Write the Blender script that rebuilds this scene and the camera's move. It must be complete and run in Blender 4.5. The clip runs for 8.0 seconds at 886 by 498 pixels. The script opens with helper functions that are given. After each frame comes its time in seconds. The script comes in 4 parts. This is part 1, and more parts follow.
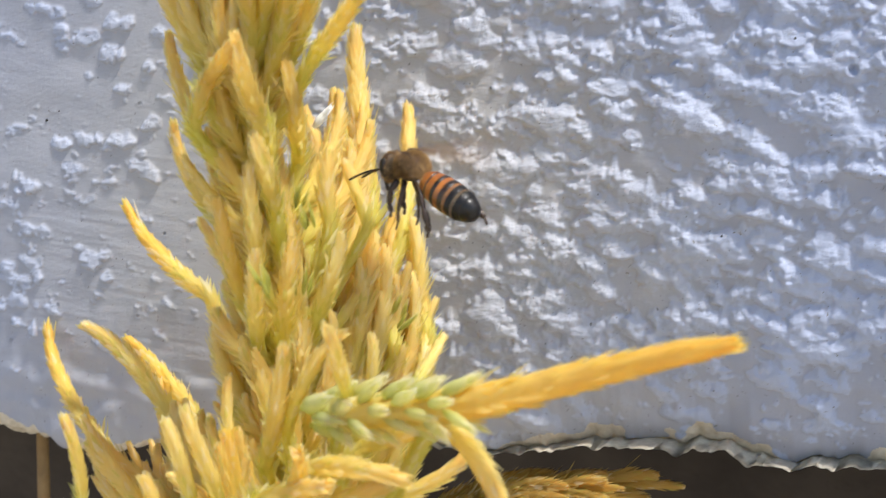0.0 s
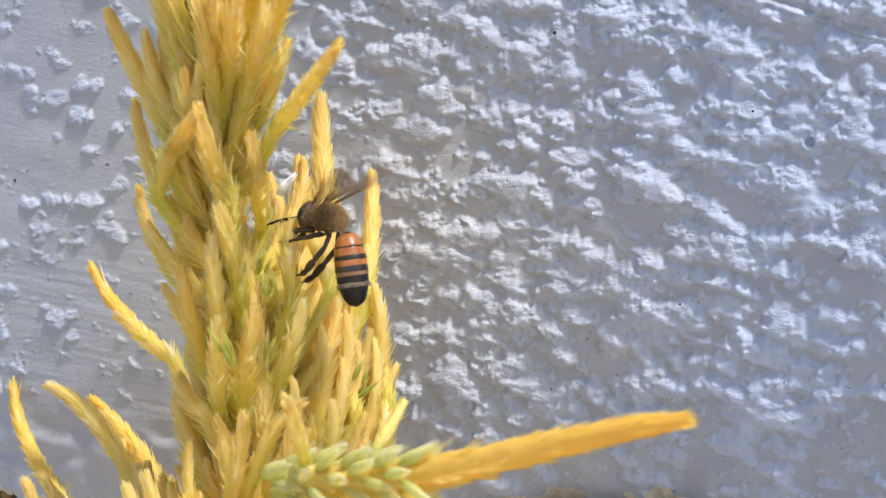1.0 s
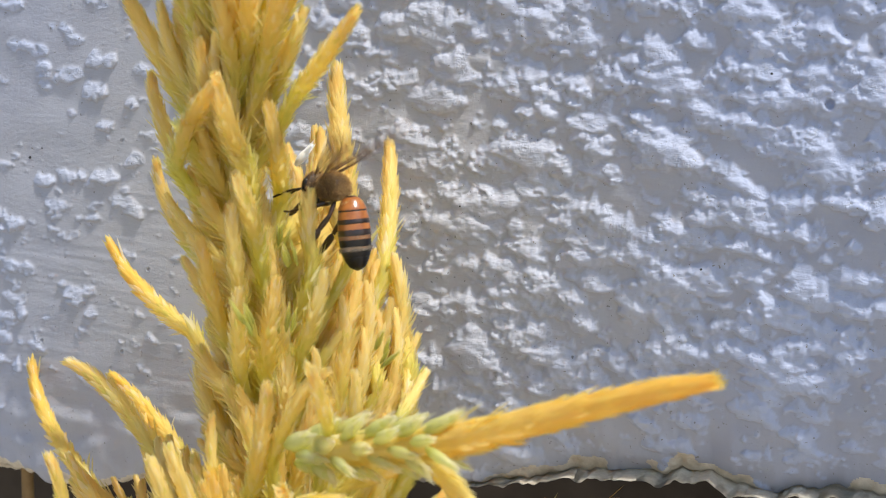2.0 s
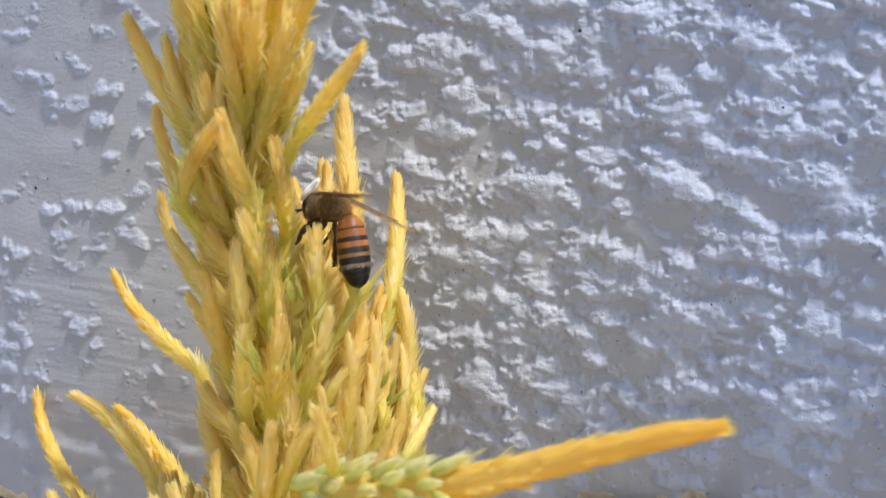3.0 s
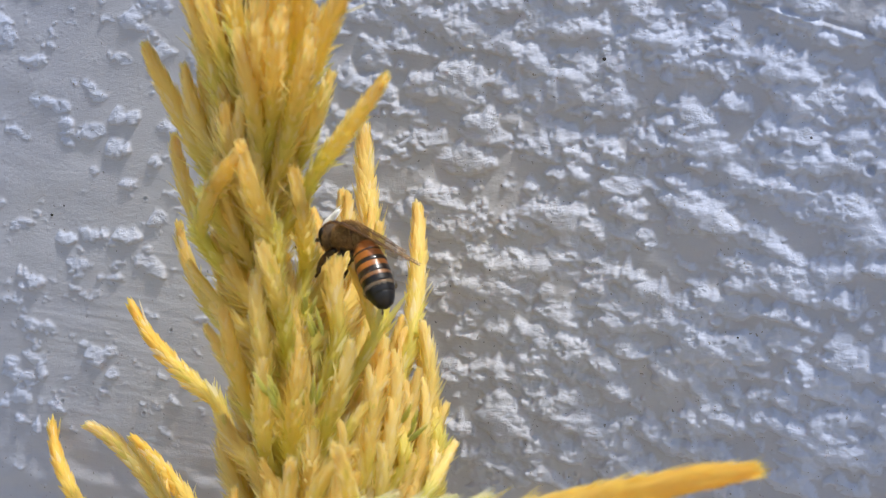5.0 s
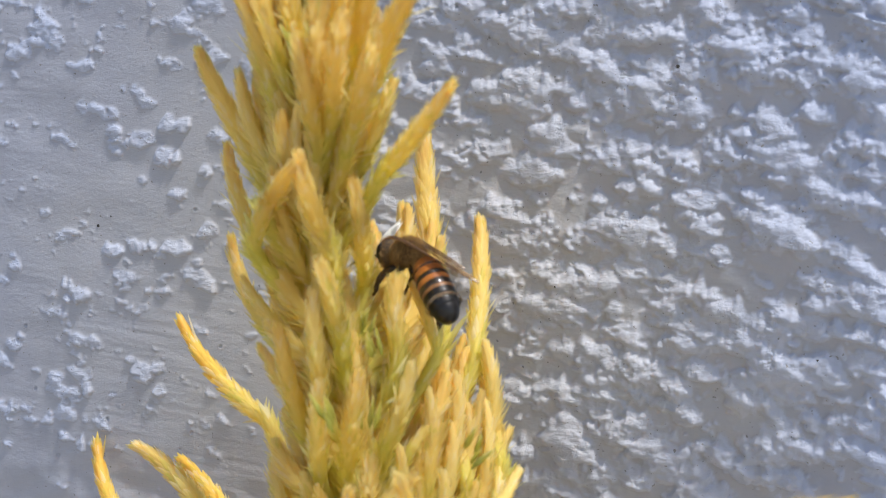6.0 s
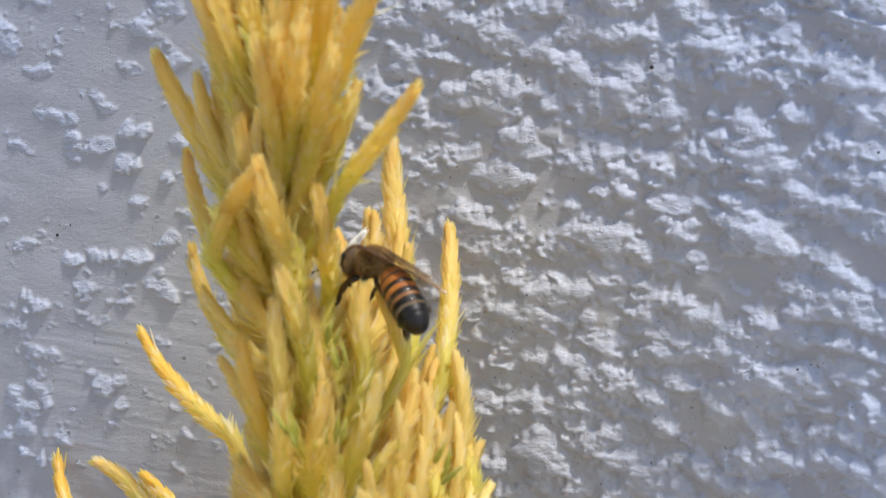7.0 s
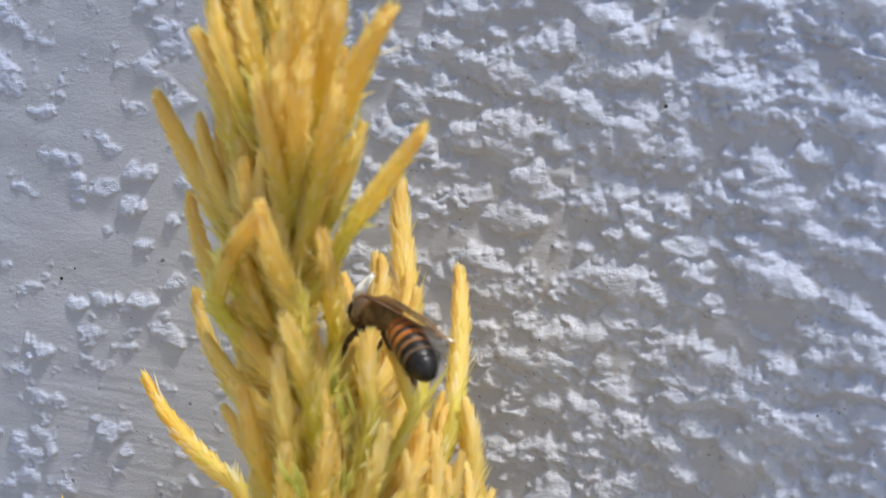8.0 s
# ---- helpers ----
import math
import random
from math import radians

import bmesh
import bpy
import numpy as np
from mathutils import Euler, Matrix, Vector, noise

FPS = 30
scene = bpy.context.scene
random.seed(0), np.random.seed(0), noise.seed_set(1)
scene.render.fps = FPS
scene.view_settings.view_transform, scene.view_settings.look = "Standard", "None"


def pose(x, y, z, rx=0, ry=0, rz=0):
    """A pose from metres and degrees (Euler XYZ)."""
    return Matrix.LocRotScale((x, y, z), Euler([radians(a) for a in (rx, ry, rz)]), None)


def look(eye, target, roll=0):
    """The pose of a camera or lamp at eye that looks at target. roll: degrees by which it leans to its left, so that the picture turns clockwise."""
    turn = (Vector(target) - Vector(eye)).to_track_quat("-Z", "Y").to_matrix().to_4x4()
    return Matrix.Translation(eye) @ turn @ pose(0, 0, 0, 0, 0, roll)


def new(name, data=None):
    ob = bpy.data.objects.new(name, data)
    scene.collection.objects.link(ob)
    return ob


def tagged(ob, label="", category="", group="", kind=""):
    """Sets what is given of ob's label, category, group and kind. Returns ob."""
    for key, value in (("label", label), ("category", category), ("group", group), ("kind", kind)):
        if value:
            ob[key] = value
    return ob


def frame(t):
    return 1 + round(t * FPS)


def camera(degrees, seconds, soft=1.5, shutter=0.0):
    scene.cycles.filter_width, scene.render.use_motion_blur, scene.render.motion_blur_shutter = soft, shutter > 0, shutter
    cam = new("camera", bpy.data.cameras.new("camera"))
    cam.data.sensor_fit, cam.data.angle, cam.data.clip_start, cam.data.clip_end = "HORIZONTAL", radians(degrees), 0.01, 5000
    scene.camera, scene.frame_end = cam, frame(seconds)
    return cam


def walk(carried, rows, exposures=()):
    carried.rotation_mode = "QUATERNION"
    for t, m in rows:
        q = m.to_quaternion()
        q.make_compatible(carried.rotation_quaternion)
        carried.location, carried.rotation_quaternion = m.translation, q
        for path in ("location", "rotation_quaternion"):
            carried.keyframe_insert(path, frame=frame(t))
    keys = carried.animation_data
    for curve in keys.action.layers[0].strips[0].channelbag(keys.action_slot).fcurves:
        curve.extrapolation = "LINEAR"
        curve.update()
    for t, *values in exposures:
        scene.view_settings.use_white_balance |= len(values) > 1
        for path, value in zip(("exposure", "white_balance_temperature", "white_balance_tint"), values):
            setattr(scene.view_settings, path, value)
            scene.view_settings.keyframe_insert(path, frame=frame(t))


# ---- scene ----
MM = 0.001

# ---------------------------------------------------------------- camera
cam = camera(28.0, 8.0, soft=0.5, shutter=0.5)
# a close-up lens: focus stays near the wall, so what comes nearer softens
cam.data.dof.use_dof, cam.data.dof.focus_distance, cam.data.dof.aperture_fstop = True, 0.183, 62.0
walk(cam, [
    (0.0, look((0.08604, -0.16932, 0.32316), (0.01649, 0.00000, 0.29447), 0.327)),
    (0.5, look((0.08788, -0.16977, 0.32461), (0.01943, 0.00000, 0.29864), 0.123)),
    (1.0, look((0.08794, -0.17031, 0.32581), (0.02059, 0.00000, 0.30156), 0.933)),
    (1.5, look((0.08756, -0.17061, 0.32393), (0.01965, 0.00000, 0.30021), 0.803)),
    (1.7, look((0.08657, -0.17088, 0.32401), (0.01926, 0.00000, 0.29866), 0.217)),
    (2.8, look((0.08713, -0.16706, 0.32699), (0.01788, 0.00000, 0.30014), -0.256)),
    (3.0, look((0.08638, -0.16809, 0.32658), (0.01764, 0.00000, 0.30167), -0.028)),
    (3.5, look((0.08628, -0.16854, 0.32715), (0.01723, 0.00000, 0.30397), 0.014)),
    (4.0, look((0.08625, -0.16852, 0.32704), (0.01653, 0.00000, 0.30374), 0.169)),
    (5.5, look((0.08229, -0.16277, 0.32795), (0.01321, 0.00000, 0.30544), -0.136)),
    (6.0, look((0.07954, -0.15929, 0.32727), (0.00860, 0.00000, 0.30582), 0.314)),
    (6.5, look((0.07856, -0.15692, 0.32709), (0.00949, 0.00000, 0.30608), 0.201)),
    (7.0, look((0.07827, -0.15434, 0.32687), (0.01186, 0.00000, 0.30673), 0.016)),
    (7.5, look((0.07783, -0.15224, 0.32697), (0.01229, 0.00000, 0.30836), -0.164)),
    (8.0, look((0.07757, -0.15047, 0.32730), (0.01082, 0.00000, 0.31075), -0.234)),
], exposures=[(0.0, 0.20), (1.0, 0.16), (3.0, 0.02), (8.0, -0.06)])

# ---------------------------------------------------------------- light
# thin petals lie many deep: let light pass on through all of them
scene.cycles.max_bounces, scene.cycles.diffuse_bounces, scene.cycles.transmission_bounces, scene.cycles.transparent_max_bounces = 24, 12, 12, 32
SUN_TO = Vector((0.44, -0.15, 0.87)).normalized()
world = bpy.data.worlds.new("world")
scene.world = world
world.use_nodes = True
wn = world.node_tree.nodes
sky = wn.new("ShaderNodeTexSky")
sky.sky_type = "NISHITA"
sky.sun_disc = False
sky.sun_elevation = math.asin(SUN_TO.z)
sky.sun_rotation = math.atan2(SUN_TO.x, SUN_TO.y)
wn["Background"].inputs["Strength"].default_value = 0.18
world.node_tree.links.new(sky.outputs[0], wn["Background"].inputs[0])
sun_data = bpy.data.lights.new("sun", "SUN")
sun_data.energy, sun_data.angle, sun_data.color = 5.0, radians(6.0), (1.0, 0.978, 0.945)
sun = new("sun", sun_data)
sun.matrix_world = look(SUN_TO * 3.0, (0, 0, 0))


# ---------------------------------------------------------------- materials
class Mat:
    """A node material and short ways to wire it."""

    def __init__(self, name):
        self.m = bpy.data.materials.new(name)
        self.m.use_nodes = True
        self.t = self.m.node_tree
        self.b = self.t.nodes["Principled BSDF"]
        self.out = self.t.nodes["Material Output"]

    def n(self, kind, **inputs):
        node = self.t.nodes.new("ShaderNode" + kind)
        for key, value in inputs.items():
            node.inputs[key.replace("_", " ")].default_value = value
        return node

    def l(self, a, b):
        self.t.links.new(a, b)

    def noise(self, scale, detail=3.0, rough=0.55, vector=None):
        node = self.n("TexNoise", Scale=scale, Detail=detail, Roughness=rough)
        if vector is None:
            vector = self.n("TexCoord").outputs["Object"]
        self.l(vector, node.inputs["Vector"])
        return node.outputs[0]

    def ramp(self, fac, stops):
        node = self.n("ValToRGB")
        el = node.color_ramp.elements
        while len(el) < len(stops):
            el.new(0.5)
        for e, (p, c) in zip(el, stops):
            e.position, e.color = p, (*c, 1.0)
        self.l(fac, node.inputs[0])
        return node.outputs[0]

    def mix(self, fac, a, b, how="MIX"):
        node = self.t.nodes.new("ShaderNodeMix")
        node.data_type, node.blend_type = "RGBA", how
        for value, socket in ((fac, node.inputs[0]), (a, node.inputs[6]), (b, node.inputs[7])):
            if isinstance(value, (int, float)):
                socket.default_value = value
            elif isinstance(value, tuple):
                socket.default_value = (*value, 1.0)
            else:
                self.l(value, socket)
        return node.outputs[2]

    def bump(self, height, strength, distance):
        node = self.n("Bump", Strength=strength, Distance=distance)
        self.l(height, node.inputs["Height"])
        self.l(node.outputs[0], self.b.inputs["Normal"])

    def set(self, **inputs):
        for key, value in inputs.items():
            self.b.inputs[key.replace("_", " ")].default_value = value
        return self


def stucco_material():
    k = Mat("painted_stucco")
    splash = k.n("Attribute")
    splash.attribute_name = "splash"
    # grey ground coat; raised splashes coloured lighter and bluer for light they catch
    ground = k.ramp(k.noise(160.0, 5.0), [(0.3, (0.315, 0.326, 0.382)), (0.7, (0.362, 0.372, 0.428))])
    splash_lit = k.ramp(k.noise(260.0, 4.0), [(0.3, (0.374, 0.408, 0.516)), (0.7, (0.420, 0.456, 0.568))])
    col = k.mix(splash.outputs["Fac"], ground, splash_lit)
    # warm tint round the plume: its yellow bounce light painted into the wall colour
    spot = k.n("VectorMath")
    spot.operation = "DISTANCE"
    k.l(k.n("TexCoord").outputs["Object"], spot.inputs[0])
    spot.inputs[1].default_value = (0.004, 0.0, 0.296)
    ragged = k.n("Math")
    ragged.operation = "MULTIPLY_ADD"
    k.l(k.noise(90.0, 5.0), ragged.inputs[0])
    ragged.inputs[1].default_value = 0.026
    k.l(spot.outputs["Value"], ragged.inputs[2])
    bounce_tint = k.ramp(ragged.outputs[0], [(0.020, (1.0,) * 3), (0.062, (0.0,) * 3)])
    col = k.mix(k.ramp(bounce_tint, [(0.0, (0.0,) * 3), (1.0, (0.7,) * 3)]), col, (0.50, 0.465, 0.40))
    dirt = k.ramp(k.noise(420.0, 6.0, 0.7), [(0.60, (0.0,) * 3), (0.74, (1.0,) * 3)])
    col = k.mix(dirt, col, (0.37, 0.38, 0.40))
    specks = k.ramp(k.noise(2200.0, 2.0), [(0.69, (0.0,) * 3), (0.74, (1.0,) * 3)])
    col = k.mix(specks, col, (0.22, 0.21, 0.20))
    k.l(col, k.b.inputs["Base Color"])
    k.set(Roughness=0.62, Specular_IOR_Level=0.3)
    cells = k.n("TexVoronoi", Scale=4600.0)
    warp = k.n("TexNoise", Scale=1500.0, Detail=3.0)
    k.l(k.n("TexCoord").outputs["Object"], warp.inputs["Vector"])
    shift = k.n("VectorMath")
    shift.operation = "MULTIPLY_ADD"
    k.l(warp.outputs["Color"], shift.inputs[0])
    shift.inputs[1].default_value = (0.0009,) * 3
    k.l(k.n("TexCoord").outputs["Object"], shift.inputs[2])
    k.l(shift.outputs[0], cells.inputs["Vector"])
    beads = k.ramp(cells.outputs["Distance"], [(0.0, (1.0,) * 3), (0.75, (0.0,) * 3)])
    patch = k.ramp(k.noise(420.0, 3.0), [(0.50, (0.0,) * 3), (0.62, (0.42,) * 3)])
    where = k.n("Math")
    where.operation = "MULTIPLY"
    k.l(patch, where.inputs[0])
    k.l(splash.outputs["Fac"], where.inputs[1])
    both = k.mix(where.outputs[0], k.ramp(k.noise(3200.0, 6.0, 0.68), [(0.0, (0.3,) * 3), (1.0, (0.65,) * 3)]), beads)
    # coarser lumps and drag marks in the splashed plaster
    drag = k.n("Mapping")
    drag.inputs["Scale"].default_value = (0.55, 1.0, 1.0)
    k.l(k.n("TexCoord").outputs["Object"], drag.inputs["Vector"])
    even = k.n("Math")
    even.operation = "SUBTRACT"
    even.inputs[1].default_value = 0.5
    k.l(k.noise(1500.0, 5.0, 0.62, drag.outputs[0]), even.inputs[0])
    coarse = k.n("Math")
    coarse.operation = "MULTIPLY"
    k.l(even.outputs[0], coarse.inputs[0])
    k.l(k.ramp(splash.outputs["Fac"], [(0.0, (0.35,) * 3), (1.0, (1.3,) * 3)]), coarse.inputs[1])
    total = k.n("Math")
    total.operation = "ADD"
    k.l(both, total.inputs[0])
    k.l(coarse.outputs[0], total.inputs[1])
    k.bump(total.outputs[0], 0.60, 0.00030)
    return k.m


def rough_edge_material():
    k = Mat("bare_stucco")
    col = k.ramp(k.noise(700.0, 6.0, 0.65), [(0.3, (0.48, 0.40, 0.28)), (0.7, (0.74, 0.66, 0.52))])
    k.l(col, k.b.inputs["Base Color"])
    k.set(Roughness=0.9)
    k.bump(k.noise(1800.0, 5.0, 0.7), 0.8, 0.0005)
    return k.m


def petal_material(name, stops, waxy=0.45):
    """Papery petals: colour runs along the UV from the spike's foot to its tip; light passes through."""
    k = Mat(name)
    uv = k.n("UVMap")
    split = k.n("SeparateXYZ")
    k.l(uv.outputs[0], split.inputs[0])
    wob = k.n("Math")
    wob.operation = "MULTIPLY_ADD"
    k.l(k.noise(500.0, 3.0), wob.inputs[0])
    wob.inputs[1].default_value = 0.5
    add = k.n("Math")
    add.operation = "ADD"
    k.l(split.outputs[0], add.inputs[0])
    k.l(wob.outputs[0], add.inputs[1])
    wob.inputs[2].default_value = -0.25
    col = k.ramp(add.outputs[0], stops)
    rnd = k.n("ObjectInfo").outputs["Random"]
    isl = k.n("NewGeometry").outputs["Random Per Island"]
    col = k.mix(k.ramp(isl, [(0.3, (0.0,) * 3), (1.0, (0.35,) * 3)]), col, (0.97, 0.90, 0.53))
    col = k.mix(k.ramp(rnd, [(0.5, (0.0,) * 3), (1.0, (0.25,) * 3)]), col, (0.96, 0.84, 0.37))
    col = k.mix(k.ramp(isl, [(0.84, (0.0,) * 3), (0.88, (0.7,) * 3)]), col, (0.97, 0.96, 0.84))
    col = k.mix(k.ramp(isl, [(0.05, (0.6,) * 3), (0.09, (0.0,) * 3)]), col, (0.66, 0.72, 0.20))
    k.l(col, k.b.inputs["Base Color"])
    k.set(Roughness=waxy, Specular_IOR_Level=0.5)
    trans = k.n("BsdfTranslucent")
    k.l(k.mix(0.3, col, (1.0, 0.93, 0.58)), trans.inputs[0])
    mixer = k.n("MixShader", Fac=0.60)
    k.l(k.b.outputs[0], mixer.inputs[1])
    k.l(trans.outputs[0], mixer.inputs[2])
    clear = k.n("BsdfTransparent")
    k.l(k.mix(0.75, col, (1.0, 0.945, 0.64)), clear.inputs[0])
    thin = k.n("MixShader", Fac=0.45)
    k.l(mixer.outputs[0], thin.inputs[1])
    k.l(clear.outputs[0], thin.inputs[2])
    k.l(thin.outputs[0], k.out.inputs[0])
    k.bump(k.noise(2400.0, 3.0), 0.4, 0.0002)
    return k.m


def plain(name, a, b, scale, rough, spec=0.5, bump=0.0, depth=0.0001, coat=0.0):
    k = Mat(name)
    col = k.ramp(k.noise(scale, 4.0), [(0.32, a), (0.68, b)])
    k.l(col, k.b.inputs["Base Color"])
    k.set(Roughness=rough, Specular_IOR_Level=spec, Coat_Weight=coat, Coat_Roughness=0.07)
    if bump:
        k.bump(k.noise(scale * 3.0, 4.0), bump, depth)
    return k.m


def wing_material():
    k = Mat("wing_membrane")
    k.l(k.ramp(k.noise(600.0), [(0.3, (0.20, 0.11, 0.045)), (0.7, (0.34, 0.21, 0.10))]), k.b.inputs["Base Color"])
    k.set(Roughness=0.25, Specular_IOR_Level=0.6)
    clear = k.n("BsdfTransparent")
    mixer = k.n("MixShader", Fac=0.45)
    k.l(clear.outputs[0], mixer.inputs[1])
    k.l(k.b.outputs[0], mixer.inputs[2])
    k.l(mixer.outputs[0], k.out.inputs[0])
    return k.m


STUCCO = stucco_material()
EDGE = rough_edge_material()
PETAL = petal_material("yellow_petal", [(0.0, (0.84, 0.84, 0.28)), (0.30, (0.95, 0.86, 0.39)), (0.62, (0.97, 0.86, 0.43)), (1.0, (0.97, 0.82, 0.38))], 0.32)
PALE = petal_material("pale_petal", [(0.0, (0.82, 0.84, 0.30)), (0.35, (0.95, 0.88, 0.46)), (0.7, (0.97, 0.89, 0.52)), (1.0, (0.97, 0.87, 0.49))], 0.32)
AMBER = petal_material("amber_petal", [(0.0, (0.93, 0.86, 0.38)), (0.35, (0.97, 0.84, 0.32)), (0.7, (0.97, 0.80, 0.23)), (1.0, (0.97, 0.75, 0.15))], 0.36)
BUD = petal_material("green_white_bud", [(0.0, (0.52, 0.62, 0.20)), (0.40, (0.74, 0.80, 0.42)), (0.7, (0.90, 0.91, 0.68)), (1.0, (0.95, 0.94, 0.84))], 0.30)

# yellow petals darkened for the plume in the shade
SHADE_PETAL = petal_material("shaded_petal", [(0.0, (0.48, 0.34, 0.09)), (0.5, (0.70, 0.51, 0.15)), (1.0, (0.78, 0.56, 0.18))], 0.6)
GREEN = petal_material("green_bract", [(0.0, (0.48, 0.56, 0.13)), (0.6, (0.66, 0.70, 0.24)), (1.0, (0.85, 0.82, 0.40))])
STEM = plain("flower_stem", (0.40, 0.42, 0.10), (0.58, 0.56, 0.18), 400.0, 0.5, bump=0.3)
STALK = plain("dry_stalk", (0.20, 0.12, 0.05), (0.34, 0.22, 0.09), 300.0, 0.8, bump=0.5)
DARK = plain("gap_shade", (0.030, 0.024, 0.020), (0.075, 0.060, 0.048), 40.0, 0.95, 0.2, 0.6, 0.002)
GROUND = plain("bounce_ground", (0.36, 0.325, 0.275), (0.52, 0.475, 0.41), 25.0, 0.95, 0.2, 0.8, 0.01)
BLACK = plain("black_chitin", (0.006, 0.005, 0.004), (0.012, 0.009, 0.007), 900.0, 0.45, 0.25, 0.15, 0.00005, 0.3)
BAND = plain("dark_band", (0.009, 0.006, 0.004), (0.034, 0.015, 0.007), 900.0, 0.38, 0.4, 0.15, 0.00005, 0.5)
ORANGE = plain("amber_chitin", (0.22, 0.062, 0.011), (0.44, 0.155, 0.030), 620.0, 0.42, 0.4, 0.25, 0.00006, 0.5)
BROWNB = plain("brown_chitin", (0.15, 0.060, 0.020), (0.28, 0.120, 0.040), 900.0, 0.36, 0.4, 0.25, 0.0001, 0.3)
FUR_G = plain("pale_felt", (0.15, 0.115, 0.075), (0.29, 0.235, 0.165), 700.0, 0.8, 0.2)
FUR_D = plain("brown_fur", (0.20, 0.105, 0.038), (0.40, 0.22, 0.080), 700.0, 0.7, 0.3)
FUR_L = plain("tan_fur", (0.38, 0.23, 0.085), (0.60, 0.41, 0.18), 700.0, 0.7, 0.3)
THORAX = plain("thorax_brown", (0.030, 0.018, 0.010), (0.075, 0.042, 0.020), 900.0, 0.6, 0.4, 0.5)
LEG = plain("leg_chitin", (0.020, 0.012, 0.008), (0.060, 0.030, 0.014), 900.0, 0.38, 0.5, 0.3)
VEIN = plain("wing_vein", (0.07, 0.035, 0.015), (0.12, 0.06, 0.03), 900.0, 0.4)
WING = wing_material()
WHITE = plain("white_tepal", (0.84, 0.84, 0.78), (0.92, 0.92, 0.90), 900.0, 0.45, 0.4, 0.2)
SPECK = plain("soot_speck", (0.02, 0.018, 0.016), (0.05, 0.045, 0.04), 2000.0, 0.8)


# ---------------------------------------------------------------- mesh helpers
def mesh_object(name, verts, faces, mats, parent=None, uvs=None, mat_index=None, smooth=True, label=""):
    me = bpy.data.meshes.new(name)
    me.from_pydata([tuple(v) for v in verts], [], faces)
    for m in mats if isinstance(mats, (list, tuple)) else [mats]:
        me.materials.append(m)
    if uvs is not None:
        lay = me.uv_layers.new(name="UVMap")
        idx = np.empty(len(me.loops), dtype=np.int32)
        me.loops.foreach_get("vertex_index", idx)
        lay.data.foreach_set("uv", np.asarray(uvs, dtype=np.float32)[idx].ravel())
    if mat_index is not None:
        me.polygons.foreach_set("material_index", np.asarray(mat_index, dtype=np.int32))
    me.polygons.foreach_set("use_smooth", np.full(len(me.polygons), smooth))
    me.update()
    ob = new(name, me)
    if parent is not None:
        ob.parent = parent
    if label:
        tagged(ob, label)
    return ob


def frames_along(points):
    """Tangent and two side vectors at each point of a polyline."""
    p = np.asarray(points, float)
    t = np.gradient(p, axis=0)
    t /= np.linalg.norm(t, axis=1)[:, None]
    ref = np.array([0.31, -0.87, 0.38])
    a = np.cross(t, ref)
    a /= np.linalg.norm(a, axis=1)[:, None]
    return t, a, np.cross(t, a)


def tube(points, radii, sides=8, squash=1.0):
    """Vertices, faces and the place along (0..1) of a closed tapered tube."""
    p = np.asarray(points, float)
    _, a, b = frames_along(p)
    verts, along = [], []
    for i, (c, r) in enumerate(zip(p, radii)):
        for k in range(sides):
            w = 2 * math.pi * k / sides
            verts.append(c + r * (math.cos(w) * a[i] + squash * math.sin(w) * b[i]))
            along.append(i / (len(p) - 1))
    faces = [(i * sides + k, i * sides + (k + 1) % sides, (i + 1) * sides + (k + 1) % sides, (i + 1) * sides + k)
             for i in range(len(p) - 1) for k in range(sides)]
    faces.append(tuple(reversed(range(sides))))
    faces.append(tuple(range((len(p) - 1) * sides, len(p) * sides)))
    return verts, faces, along


def bezier(tip, mid, base, n):
    """n points from base to tip, passing through mid."""
    tip, mid, base = (np.asarray(q, float) for q in (tip, mid, base))
    ctrl = 2 * mid - 0.5 * (tip + base)
    u = np.linspace(0, 1, 60)[:, None]
    fine = (1 - u) ** 2 * base + 2 * u * (1 - u) * ctrl + u ** 2 * tip
    run = np.r_[0, np.cumsum(np.linalg.norm(np.diff(fine, axis=0), axis=1))]
    at = np.linspace(0, run[-1], n)
    return np.stack([np.interp(at, run, fine[:, k]) for k in range(3)], -1)


# ---------------------------------------------------------------- the stucco wall
def smooth_field(nx, nz, step, lx, lz, seed, lean=0.0):
    """Gaussian noise with correlation lengths lx, lz (mm) on a grid, its grain leaning by lean degrees; unit variance."""
    rs = np.random.RandomState(seed)
    f = np.fft.fft2(rs.randn(nz, nx))
    fx = np.fft.fftfreq(nx, step)[None, :]
    fz = np.fft.fftfreq(nz, step)[:, None]
    c, s = math.cos(radians(lean)), math.sin(radians(lean))
    fx, fz = fx * c + fz * s, fz * c - fx * s
    g = np.fft.ifft2(f * np.exp(-2 * (math.pi ** 2) * ((fx * lx) ** 2 + (fz * lz) ** 2))).real
    return g / g.std()


def step_up(v, lo, hi):
    q = np.clip((v - lo) / (hi - lo), 0, 1)
    return q * q * (3 - 2 * q)


X0, X1, Z0, Z1, STEP = -62.0, 94.0, 264.0, 352.0, 0.15
nx, nz = int((X1 - X0) / STEP) + 1, int((Z1 - Z0) / STEP) + 1
gx, gz = np.meshgrid(np.linspace(X0, X1, nx), np.linspace(Z0, Z1, nz))


def field(lx, lz, seed, lean=0.0):
    return smooth_field(nx, nz, STEP, lx, lz, seed, lean)


SPLASH = []
DENSE = step_up(gx, -14.0, 26.0)
# the lower border was trowelled thin
THIN = step_up(gz - 0.07 * np.clip(gx, 0.0, 80.0), 275.5, 282.5)
RAG = field(0.55, 0.36, 51, -14) * 0.32 + field(0.20, 0.14, 53) * 0.16


